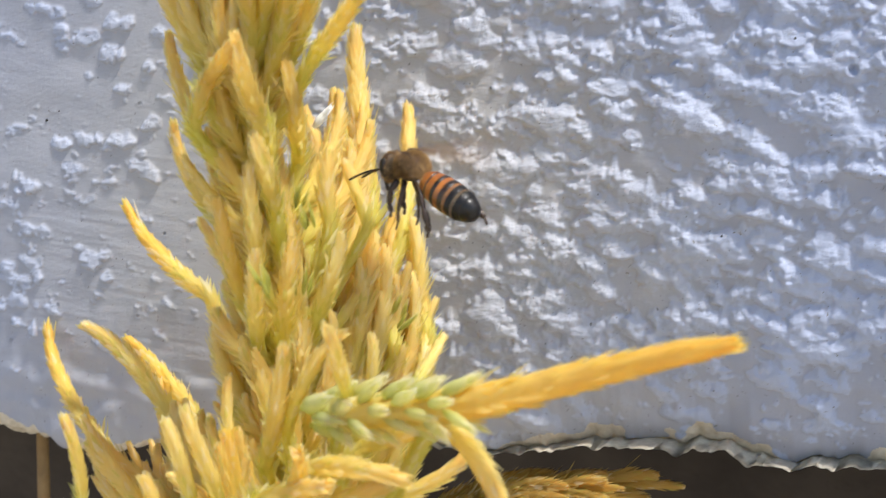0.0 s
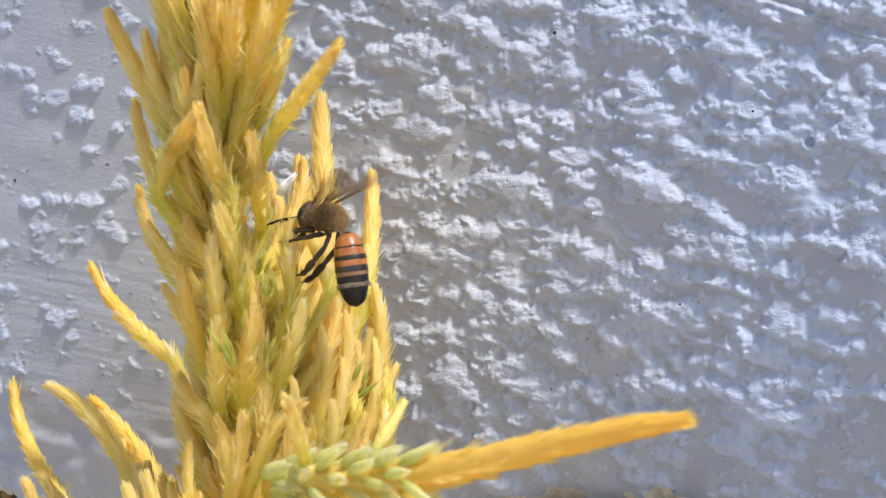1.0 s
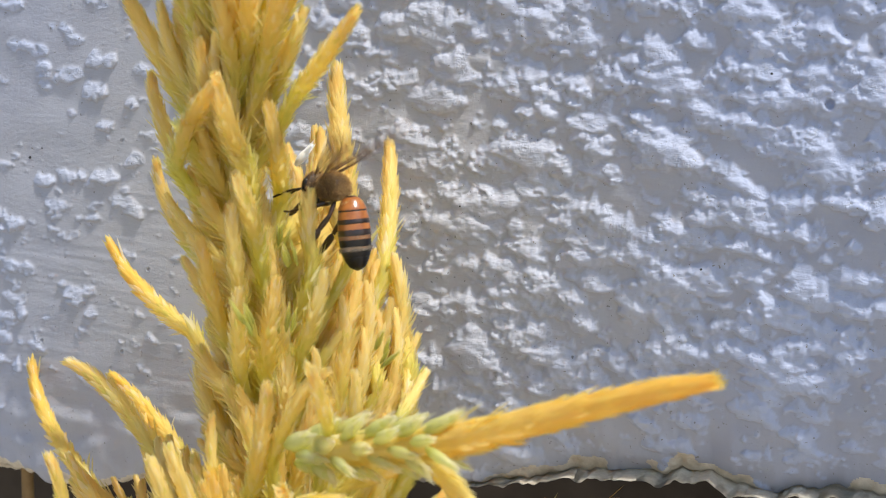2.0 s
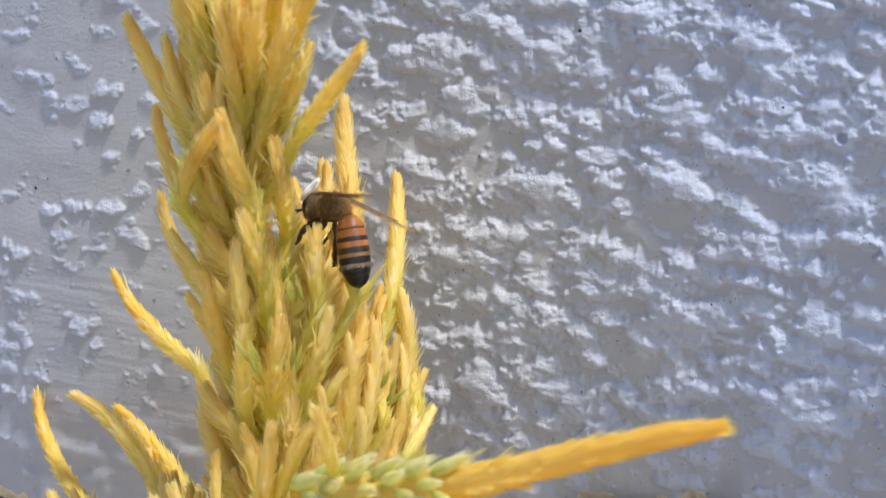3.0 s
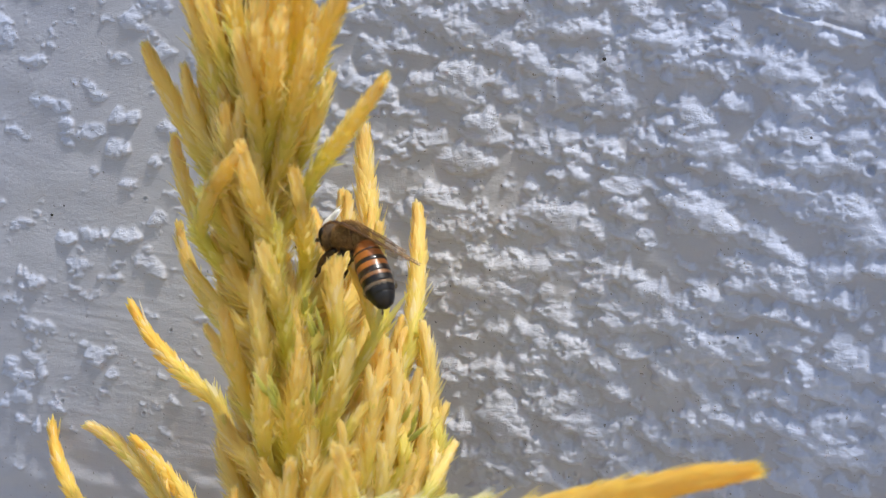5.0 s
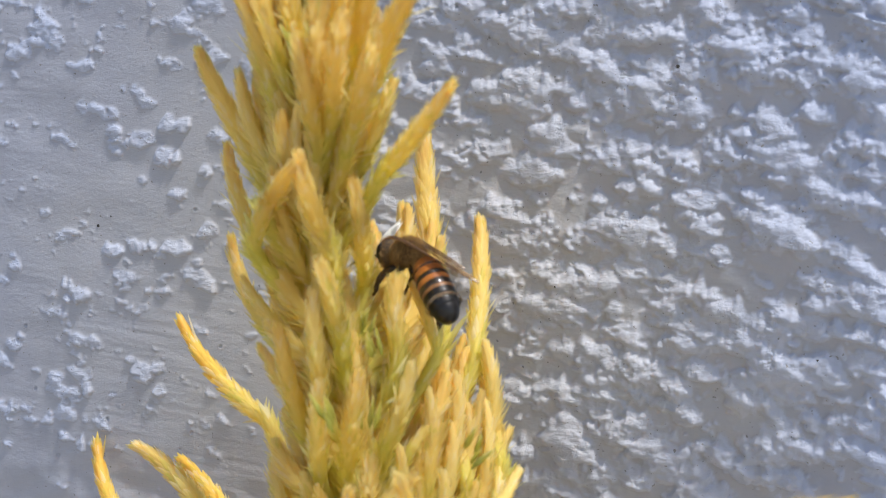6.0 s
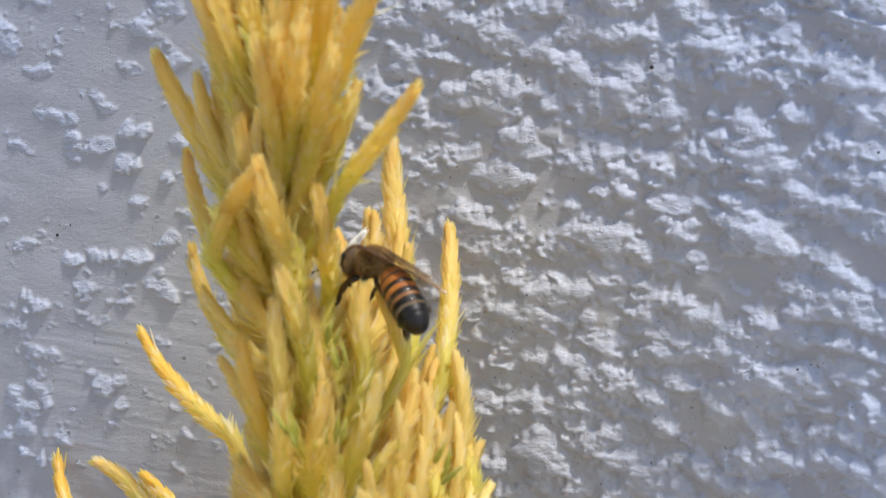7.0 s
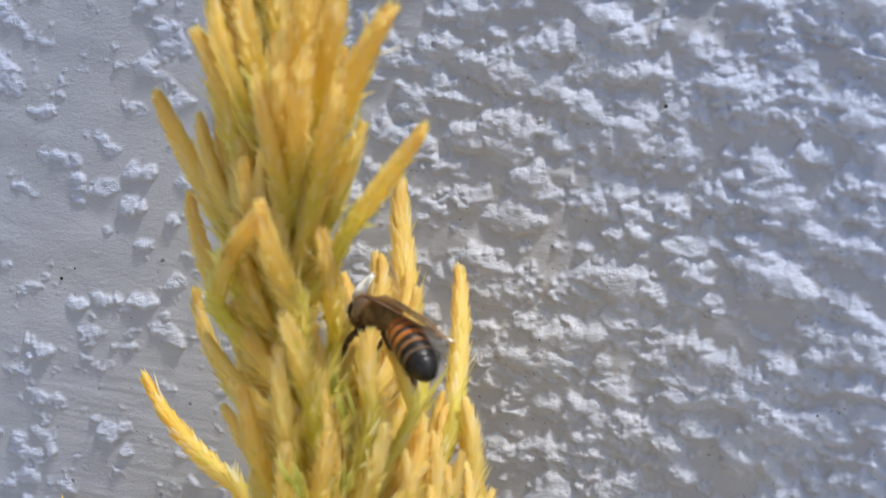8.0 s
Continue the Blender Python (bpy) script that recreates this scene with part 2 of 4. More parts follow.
def lump(x, z, rx, rz, high=0.62, lean=-10.0):
    """One splash of plaster: a ragged dome, steep below and to the east, drawn out thin behind."""
    c, s = math.cos(radians(lean)), math.sin(radians(lean))
    u, v = gx - x, gz - z
    a, b = (u * c + v * s) / (rx * 1.05), (v * c - u * s) / (rz * 1.1)
    a = np.where(a < 0, a * 0.80, a * 1.12)
    d = np.sqrt(a * a + b * b) + RAG
    return (0.50 + 0.20 * DENSE) * high * step_up(1.12 - d, 0.0, 0.60) * np.clip(0.88 - 0.34 * b + 0.10 * a, 0.3, 1.25)


def stucco_relief():
    """How far the splatter stands out of the wall, in mm."""
    blot = field(1.25, 0.58, 11, -12) * 0.78 + field(0.50, 0.30, 12, -8) * 0.42 + field(2.6, 1.6, 13) * 0.26 + field(0.18, 0.13, 14) * 0.20
    level = 1.25 - 1.24 * DENSE + 1.0 * (1 - THIN) - 0.55 * (1 - DENSE) * step_up(gz, 308.0, 324.0)
    body = 0.10 * step_up(blot, level, level + 0.16) + (0.20 + 0.26 * DENSE) * step_up(blot, level - 0.05 - 0.7 * DENSE, level + 1.6)
    h = body * (1 + 0.25 * DENSE)
    # small crumbs and spatter between the larger splashes
    crumb = field(0.50, 0.25, 15, -10) * 0.8 + field(0.22, 0.15, 16) * 0.4
    few = 1.85 - 0.95 * DENSE + 0.7 * (1 - THIN)
    h = np.maximum(h, 0.16 * step_up(crumb, few, few + 0.5) * (0.6 + 0.4 * DENSE))
    for row in (LUMPS_WEST, LUMPS_MIDDLE, LUMPS_EAST):
        for one in row:
            h = np.maximum(h, lump(*one))
    # faces slope back up to the wall from a lower lip
    slope = np.clip(0.46 + 0.20 * field(0.45, 0.35, 23), 0.18, 1.0) * STEP
    for i in range(1, nz):
        h[i] = np.maximum(h[i], h[i - 1] - slope[i])
    for i in range(nx - 2, -1, -1):
        h[:, i] = np.maximum(h[:, i], h[:, i + 1] - 1.5 * slope[:, i])
    h = 0.7 * h + 0.075 * (np.roll(h, 1, 0) + np.roll(h, -1, 0) + np.roll(h, 1, 1) + np.roll(h, -1, 1))
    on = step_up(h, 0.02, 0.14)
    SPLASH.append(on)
    # beaded, grainy patches on and beside the splashes; the rest of each stays smooth
    beads = np.maximum(field(0.15, 0.14, 21), -0.4) * step_up(field(1.7, 1.3, 22), 0.1, 0.9)
    h += beads * (0.012 + 0.050 * on) * (0.35 + 0.65 * DENSE)
    h += on * (field(0.42, 0.30, 25) * 0.045 + field(0.20, 0.16, 26) * 0.020)
    # trowel strokes, broad waves and dimples of the wall itself
    h += field(2.4, 0.17, 33, -4) * 0.011 * step_up(field(5.0, 3.0, 37), -0.3, 0.8)
    h += field(9.0, 5.0, 32) * 0.07 + field(3.4, 1.3, 31, -8) * 0.035 + field(1.5, 0.8, 36, -10) * (0.02 + 0.09 * DENSE)
    h += (1 - THIN) * field(1.3, 0.8, 34) * 0.16
    # burst air bubbles: small round pits with a slight rim
    rs = np.random.RandomState(5)
    for k in range(260):
        x, z, r = rs.uniform(X0 + 3, X1 - 3), rs.uniform(Z0 + 12, Z1 - 3), 0.09 + 0.15 * rs.rand() ** 3
        if k == 0:
            x, z, r = 58.0, 314.2, 0.50
        i, j, w = int((z - Z0) / STEP), int((x - X0) / STEP), 9
        d = np.hypot(gx[i - w:i + w, j - w:j + w] - x, gz[i - w:i + w, j - w:j + w] - z) / r
        h[i - w:i + w, j - w:j + w] += r * (0.30 * np.exp(-((d - 1.25) / 0.35) ** 2) - 0.95 * step_up(1.15 - d, 0.0, 0.6))
    return h


# the splashes that stand out most: place, half width, half height (mm), and how far they stand out
LUMPS_WEST = (
    (-29.7, 316.1, 1.0, 0.7, 0.8), (-22.1, 317.0, 1.3, 0.9, 0.9), (-25.9, 315.7, 1.9, 1.0, 0.5), (-22.9, 313.9, 1.2, 0.7, 0.8), (-18.2, 312.4, 0.6, 1.1, 0.7, -35),
    (-21.9, 310.0, 0.9, 0.6, 0.7), (-23.1, 304.1, 2.2, 0.8, 0.9), (-27.4, 304.3, 1.3, 0.8, 0.6), (-30.3, 303.5, 1.2, 0.7, 0.8), (-34.7, 298.1, 1.9, 0.9, 1.0, -25),
    (-19.5, 301.1, 1.4, 0.6, 0.6, -22), (-24.0, 299.3, 1.4, 0.5, 0.6), (-18.3, 306.2, 1.1, 0.6, 0.6), (-26.5, 290.1, 1.2, 0.6, 0.8, -35), (-25.0, 288.3, 0.6, 0.6, 0.7),
    (-34.2, 287.9, 0.7, 0.9, 0.7), (-36.4, 281.9, 1.6, 0.6, 0.9))
LUMPS_MIDDLE = (
    (15.1, 327.4, 1.7, 0.7), (21.0, 325.9, 1.9, 1.0), (25.0, 320.8, 2.4, 1.0), (30.0, 324.1, 2.3, 0.8), (26.8, 315.7, 1.0, 0.4), (19.5, 316.8, 1.1, 0.5),
    (14.5, 315.9, 2.0, 0.6), (17.3, 308.1, 2.5, 0.9), (19.2, 304.1, 1.4, 0.8), (14.8, 301.0, 1.7, 0.7), (24.1, 307.5, 2.2, 1.2), (35.4, 311.6, 2.3, 0.9),
    (36.8, 315.9, 2.1, 0.9), (33.0, 319.4, 2.6, 1.0), (28.1, 304.8, 2.2, 0.9), (24.5, 300.9, 2.1, 1.0), (28.5, 298.5, 2.4, 0.9), (33.2, 299.9, 2.4, 1.0, 0.9),
    (21.7, 295.7, 2.1, 0.9), (34.5, 295.4, 2.0, 0.8), (24.5, 291.2, 2.2, 0.9), (16.4, 292.1, 1.9, 1.0), (31.6, 284.8, 1.3, 0.6), (30.7, 287.0, 2.6, 1.1))
LUMPS_EAST = (
    (38.7, 324.4, 2.0, 0.8), (37.5, 327.4, 1.9, 0.7), (44.0, 327.2, 2.2, 0.8), (44.1, 323.1, 2.1, 0.9), (45.3, 314.7, 1.4, 0.9), (49.1, 318.3, 1.6, 0.6),
    (52.1, 317.3, 1.4, 0.9), (52.0, 321.1, 2.3, 0.9), (57.2, 307.8, 1.8, 0.6, 0.8), (42.1, 310.5, 2.8, 1.1), (52.0, 310.0, 1.6, 1.1), (35.8, 307.1, 2.0, 0.8),
    (39.7, 299.7, 3.4, 1.2), (45.1, 300.3, 2.2, 0.8), (47.2, 304.9, 2.2, 0.9), (51.6, 302.9, 1.8, 1.0), (55.9, 297.1, 1.9, 0.8), (50.7, 297.3, 2.4, 0.9),
    (44.6, 295.8, 2.5, 0.9), (39.5, 293.7, 2.3, 0.8), (50.5, 291.2, 1.3, 0.8, 0.9), (40.7, 287.6, 2.3, 0.8), (54.1, 292.6, 1.8, 0.8))
relief = stucco_relief()
# a straight trowel scratch high on the wall
scratch = np.abs((gz - 329.3) + (gx - 47.0) * 0.30)
relief += 0.16 * np.exp(-(scratch / 0.16) ** 2) * step_up(gx, 40.0, 47.0) - 0.18 * np.exp(-((scratch - 0.4) / 0.2) ** 2) * step_up(gx, 40.0, 47.0)


def build_wall():
    xs = np.linspace(X0, X1, nx)
    ragged = smooth_field(nx, 8, STEP, 2.6, 1.0, 61)[0] * 0.50 + smooth_field(nx, 8, STEP, 0.7, 1.0, 62)[0] * 0.28 + smooth_field(nx, 8, STEP, 0.28, 1.0, 64)[0] * 0.16
    low = np.interp(xs, [X0, -42.0, -34.0, -10.0, 22.0, 39.0, 44.0, X1], [267.0, 268.2, 267.2, 270.0, 273.0, 275.0, 274.2, 274.8]) + 0.7 * ragged
    rows = []
    under = smooth_field(nx, 40, STEP, 1.0, 0.6, 63)
    for k in range(14):
        q = k / 14.0
        rows.append(np.stack([xs, np.full(nx, 14.0 - 10.8 * q), low + 0.9 * (1 - q) * 0.3 + under[k] * 0.22], -1))
    rise = np.maximum(gz - low[None, :], 0)
    east = step_up(gx, 5.0, 35.0)
    curl, tuck = np.exp(-rise / 1.6), (1 + 1.2 * east) * np.exp(-rise / (10.0 + 6.0 * east))
    top = np.maximum(gz, low[None, :] + 0.02 * (np.arange(nz)[:, None] + 1) * STEP)
    sag = np.maximum(relief, 0.0) * (1 - curl)
    front = np.stack([gx - 0.12 * sag, -relief * (1 - 0.5 * curl) + 0.9 * curl ** 2 + 3.0 * tuck, top - 0.15 * sag], -1)
    pts = np.concatenate([np.array(rows).reshape(-1, 3), front.reshape(-1, 3)]) * MM
    nr = nz + 14
    idx = np.arange(nr * nx).reshape(nr, nx)
    quads = np.stack([idx[:-1, :-1], idx[:-1, 1:], idx[1:, 1:], idx[1:, :-1]], -1).reshape(-1, 4)
    me = bpy.data.meshes.new("wall_front")
    me.vertices.add(len(pts))
    me.vertices.foreach_set("co", pts.ravel())
    me.loops.add(quads.size)
    me.loops.foreach_set("vertex_index", quads.ravel())
    me.polygons.add(len(quads))
    me.polygons.foreach_set("loop_start", np.arange(0, quads.size, 4))
    me.polygons.foreach_set("loop_total", np.full(len(quads), 4))
    me.materials.append(STUCCO)
    me.materials.append(EDGE)
    row_of = np.repeat(np.arange(nr - 1), nx - 1)
    lip = 0.9 + 0.6 * field(1.2, 0.6, 65)
    bare = ((gz - low[None, :]) < lip)[:-1, :-1].ravel()
    me.polygons.foreach_set("material_index", np.concatenate([np.ones(14 * (nx - 1), bool), bare]).astype(np.int32))
    me.polygons.foreach_set("use_smooth", np.full(len(quads), True))
    me.update(calc_edges=True)
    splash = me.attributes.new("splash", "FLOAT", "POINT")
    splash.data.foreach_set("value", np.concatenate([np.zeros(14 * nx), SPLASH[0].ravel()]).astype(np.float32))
    return tagged(new("wall_front", me), "white-painted rough stucco wall with splattered relief and ragged lower edge", "wall", kind="structure")


def slab(name, x0, x1, y0, y1, z0, z1, material, label, category="wall"):
    bm = bmesh.new()
    bmesh.ops.create_cube(bm, size=1.0)
    for v in bm.verts:
        v.co = Vector(((x0 + x1) / 2 + v.co.x * (x1 - x0), (y0 + y1) / 2 + v.co.y * (y1 - y0), (z0 + z1) / 2 + v.co.z * (z1 - z0))) * MM
    bmesh.ops.bevel(bm, geom=bm.edges[:], offset=0.6 * MM, segments=2, affect="EDGES")
    me = bpy.data.meshes.new(name)
    bm.to_mesh(me)
    bm.free()
    me.materials.append(material)
    return tagged(new(name, me), label, category, kind="structure")


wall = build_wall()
slab("wall_upper", X0, X1, 0.3, 14, 352.0, 2400, STUCCO, "white-painted stucco wall going on upwards")
slab("wall_west", -2500, X0, 0.3, 14, 267, 2400, STUCCO, "white-painted stucco wall going on to the west")
slab("wall_east", X1, 2500, 0.3, 14, 275, 2400, STUCCO, "white-painted stucco wall going on to the east")
# footing coloured near black, for the shade in the gap under the edge
slab("wall_footing", -2500, 2500, 60, 160, -20, 2400, DARK, "recessed footing behind the hanging stucco edge, coloured near black for the gap's shade")
# unseen ground, made pale to reflect light up onto wall and plume
slab("ground", -60000, 60000, -60000, 60000, -40, 0, GROUND, "unseen ground below the wall, made pale to bounce light up", "ground")


# ---------------------------------------------------------------- celosia
RNG = np.random.RandomState(7)


def bract(c, t, out, length, wide, lift, curl):
    """A pointed, cupped scale: rows of three vertices from its foot to its point."""
    side = np.cross(t, out)
    v, u = [], []
    for q, w in ((0.0, 0.45), (0.35, 1.0), (0.7, 0.72), (1.0, 0.04)):
        o = lift * q + curl * q * q
        mid = c + t * (length * q) + out * o
        v += [mid - side * wide * w - out * wide * 0.35 * w, mid + out * wide * 0.12 * w, mid + side * wide * w - out * wide * 0.35 * w]
        u.append(q)
    f = []
    for k in range(3):
        a = 3 * k
        f += [(a, a + 1, a + 4, a + 3), (a + 1, a + 2, a + 5, a + 4)]
    return v, f, u


def spike(parent, tip, mid, base, radius, warm, name="spike", material=None, label="", flare=1.0, ragged=1.0, split=False, rooted=False, sway=0.0):
    """A tapering flower spike: a core wrapped in overlapping papery scales, laid in a spiral."""
    length = np.linalg.norm(np.subtract(tip, mid)) + np.linalg.norm(np.subtract(mid, base))
    n = max(8, int(length / 0.8))
    p = bezier(tip, mid, base, n)
    u = np.linspace(0, 1, n)
    p[:, 2] += sway * u * (1 - u) * (u - 0.66)
    prof = np.interp(u, [0, 0.25, 0.5, 0.75, 0.88, 0.96, 1.0], [0.78, 0.98, 1.0, 0.84, 0.62, 0.38, 0.05])
    shade = u
    radius *= 1.0 if split else 1.4
    if rooted:
        # the spike's slim foot runs on down to the stem
        foot = np.asarray(base, float)
        far = np.linalg.norm((foot - axis_at(foot[2]))[:2])
        low = axis_at(max(262.0, foot[2] - 0.8 * far - 3.0))
        ext = bezier(foot, foot * 0.5 + low * 0.5 + np.array([0, 0, -0.10 * far]), low, 9)[:-1]
        p = np.concatenate([ext, p])
        run = np.r_[0, np.cumsum(np.linalg.norm(np.diff(p, axis=0), axis=1))]
        length = run[-1]
        prof = np.concatenate([np.linspace(0.5, 0.78, 8), prof])
        shade = np.concatenate([np.zeros(8), u])
        n = max(12, int(length / 0.8))
        at = np.linspace(0, length, n)
        prof, shade = np.interp(at, run, prof), np.interp(at, run, shade)
        p = np.stack([np.interp(at, run, p[:, k]) for k in range(3)], -1)
        u = np.linspace(0, 1, n)
    verts, faces, along = tube(p, radius * 0.46 * prof, 8)
    along = np.interp(along, u, shade).tolist()
    t, a, b = frames_along(p)
    big = 1.25 if split else 1.0
    if split:
        prof = np.interp(u, [0, 0.3, 0.6, 0.86, 0.95, 0.985, 1.0], [1.02, 1.06, 0.98, 0.76, 0.50, 0.30, 0.04])
        verts, faces, along = tube(p, radius * 0.62 * prof, 10)
    count = int(length * (8.0 + 6.0 * radius) / big ** 2)
    k = np.arange(count)
    q = np.clip((k + RNG.uniform(-0.4, 0.4, count)) / count, 0, 0.95)
    w = 2.39996 * k + RNG.uniform(-0.3, 0.3, count)
    i = np.minimum((q * (n - 1)).astype(int), n - 2)
    part = (q * (n - 1) - i)[:, None]
    out = np.cos(w)[:, None] * a[i] + np.sin(w)[:, None] * b[i]
    way = t[i]
    side = np.cross(way, out)
    r = radius * np.interp(q, u, prof)
    c = p[i] + (p[i + 1] - p[i]) * part + out * (r * (0.5 if split else 0.36))[:, None]
    room = np.clip((1 - q) * length * RNG.uniform(0.5, 1.0, count) + 0.3, 0.3, 9.0)
    ln = RNG.uniform(1.0, 2.1, count) * (0.5 + 0.5 * radius) * (1.4 if split else 1.0)
    wd = RNG.uniform(0.13, 0.24, count) * (0.5 + 0.5 * radius) * big * (1.5 - 0.9 * q ** 2 if split else 1.0)
    lift = r * (RNG.uniform(0.2, 0.45, count) if split else RNG.uniform(0.40, 0.80, count)) * flare * (1.25 - 0.75 * q)
    stray = RNG.rand(count) < 0.07 * ragged * (1 - q)
    ln = np.where(stray, ln * RNG.uniform(1.1, 1.5, count), ln)
    lift = np.where(stray, lift + ln * RNG.uniform(0.08, 0.40, count), lift)
    ln = np.minimum(ln, room)
    rows = []
    for z, f in ((0.0, 0.5), (0.35, 1.0), (0.7, 0.74), (1.0, 0.05)):
        m = c + way * (ln * z)[:, None] + out * (lift * z - 0.14 * r * z * z)[:, None]
        e = (wd * f)[:, None]
        rows += [m - side * e - out * e * 0.4, m + out * e * 0.15, m + side * e - out * e * 0.4]
    pts = np.stack(rows, 1)
    tone = np.clip(np.interp(q, u, shade)[:, None] * 0.92 + 0.08 * np.repeat([0.0, 0.35, 0.7, 1.0], 3)[None, :], 0, 1)
    quad = np.array([(x, x + 1, x + 4, x + 3) for x in (0, 3, 6)] + [(x + 1, x + 2, x + 5, x + 4) for x in (0, 3, 6)])
    uvs = [(z, 0.5) for z in along]
    m = material or (AMBER if warm > 0.66 else PETAL if warm > 0.26 else PALE)
    if split:
        ob = mesh_object(name, np.array(verts) * MM, faces, m, parent, uvs, label=label)
        for v, z in zip(pts, tone):
            mesh_object("bract", v * MM, quad.tolist(), m, ob, np.stack([z, z * 0 + 0.5], -1))
        return ob
    s = len(verts)
    verts = np.concatenate([np.array(verts), pts.reshape(-1, 3)])
    faces = faces + (quad[None] + (s + 12 * k)[:, None, None]).reshape(-1, 4).tolist()
    uvs = uvs + [(z, 0.5) for z in tone.ravel()]
    return mesh_object(name, verts * MM, faces, m, parent, uvs, label=label)


def bud(parent, at, way, length, radius, name="bud", material=None):
    """A plump closed bud of folded sepals."""
    at, way = np.asarray(at, float), np.asarray(way, float)
    way /= np.linalg.norm(way)
    n = 8
    u = np.linspace(0, 1, n)
    p = at + way * (u[:, None] * length)
    verts, faces, along = tube(p, radius * np.array([0.35, 0.8, 1.0, 1.0, 0.85, 0.6, 0.32, 0.05]), 10)
    uvs = [(a, 0.5) for a in along]
    _, a, b = frames_along(p)
    for k in range(5):
        w = 2 * math.pi * k / 5 + RNG.uniform(-0.2, 0.2)
        out = math.cos(w) * a[0] + math.sin(w) * b[0]
        v, f, uu = bract(p[0] + out * radius * 0.45, way, out, length * RNG.uniform(0.85, 1.12), radius * 0.66, radius * 0.9, -radius * RNG.uniform(0.4, 1.1))
        s = len(verts)
        verts += v
        faces += [tuple(x + s for x in y) for y in f]
        uvs += [(z, 0.5) for z in np.repeat(uu, 3)]
    return mesh_object(name, np.array(verts) * MM, faces, material or BUD, parent, uvs)


def stalk(parent, points, r0, r1, name="stem", material=None):
    v, f, _ = tube(points, np.linspace(r0, r1, len(points)), 10)
    return mesh_object(name, np.array(v) * MM, f, material or STEM, parent)


plume = tagged(new("celosia_plume"), "pale yellow feathery celosia flower plume against the wall", "flower")
AXIS_Z = np.array([0.0, 200.0, 262.0, 280.0, 290.0, 305.0, 320.0, 333.0, 356.0])
AXIS_X = np.array([10.0, 12.0, 12.6, 12.4, 12.4, 8.4, 9.2, 10.0, 10.5])
AXIS_Y = np.array([-26.0, -26.0, -26.0, -26.0, -25.0, -26.0, -28.0, -30.0, -31.0])
stalk(plume, [(np.interp(z, AXIS_Z, AXIS_X), np.interp(z, AXIS_Z, AXIS_Y), z) for z in np.linspace(0, 350, 60)], 3.0, 1.2)


def axis_at(z):
    return np.array([np.interp(z, AXIS_Z, AXIS_X), np.interp(z, AXIS_Z, AXIS_Y), z])


# the inner spikes, all round the stem; fewer where the bee finds its foothold
for k in range(220):
    z = 266.0 + 80.0 * (k + RNG.uniform(0, 1)) / 220
    w = 2.39996 * k + RNG.uniform(-0.3, 0.3)
    wide = np.interp(z, [268, 280, 292, 305, 345], [10.5, 8.5, 7.2, 6.6, 5.8]) * RNG.uniform(0.5, 1.0)
    rise = RNG.uniform(5.5, 12.5)
    out = np.array([math.cos(w), math.sin(w) * 0.85, 0.0])
    if 297.0 < z + rise < 317.0 and out[0] > -0.35:
        wide *= 0.35
    foot = axis_at(z)
    tip = axis_at(z + rise) + out * wide
    mid = axis_at(z + rise * 0.42) + out * wide * RNG.uniform(0.58, 0.75) + RNG.uniform(-0.6, 0.6, 3)
    spike(plume, tip, mid, foot, RNG.uniform(0.75, 1.15), RNG.uniform(0.0, 0.5), ragged=0.9)

# the crowded flank between the stem and the wall
for k in range(46):
    tip = np.array([RNG.uniform(14.5, 21.8), RNG.uniform(-22.0, -14.0), RNG.uniform(282.0, 300.0)])
    foot = np.array([17.0 + 0.35 * (tip[0] - 17.0), tip[1] - 3.0, tip[2] - RNG.uniform(10.0, 14.0)])
    mid = (tip + foot) / 2 + np.array([0.25 * (tip[0] - 18.0), 0, 0]) + RNG.uniform(-0.9, 0.9, 3)
    spike(plume, tip + RNG.uniform(-1, 1, 3), mid, foot, RNG.uniform(0.7, 1.1), RNG.uniform(0.0, 0.4), ragged=1.0)

# spikes on the wall side, behind the bee's foothold
for k in range(18):
    tip = np.array([RNG.uniform(8.5, 15.0), RNG.uniform(-18.0, -10.0), RNG.uniform(298.0, 312.0)])
    foot = axis_at(tip[2] - RNG.uniform(11.0, 15.0)) + np.array([1.5, 1.5, 0])
    mid = tip * 0.55 + foot * 0.45 + np.array([0.8, 1.2, -0.6])
    spike(plume, tip, mid, foot, RNG.uniform(0.85, 1.1), RNG.uniform(0.1, 0.5))

# the tangle at the plume's foot
for k in range(80):
    w = RNG.uniform(-3.0, 0.2)
    far = RNG.uniform(5.0, 15.0)
    foot = np.array([15.0, -30.0, 268.0]) + RNG.uniform(-4, 4, 3)
    tip = foot + np.array([math.cos(w) * far * 1.25, math.sin(w) * far * 0.9, RNG.uniform(3.0, 13.0 - 0.5 * far)])
    mid = (tip + foot) / 2 + np.array([math.cos(w), math.sin(w), -0.3]) * RNG.uniform(0.5, 1.8)
    spike(plume, tip, mid, foot, RNG.uniform(0.85, 1.15), RNG.uniform(0.1, 0.75))

# looser spikes that lean west, low down
for k in range(34):
    foot = np.array([6.0, -24.0, 266.0]) + RNG.uniform(-3, 3, 3)
    tip = np.array([RNG.uniform(-13.0, 9.0), RNG.uniform(-27.0, -8.0), RNG.uniform(271.0, 281.0)])
    mid = (tip + foot) / 2 + np.array([-0.12 * (6.0 - tip[0]), 0, -0.8])
    spike(plume, tip, mid, foot, RNG.uniform(0.85, 1.1), RNG.uniform(0.1, 0.6))

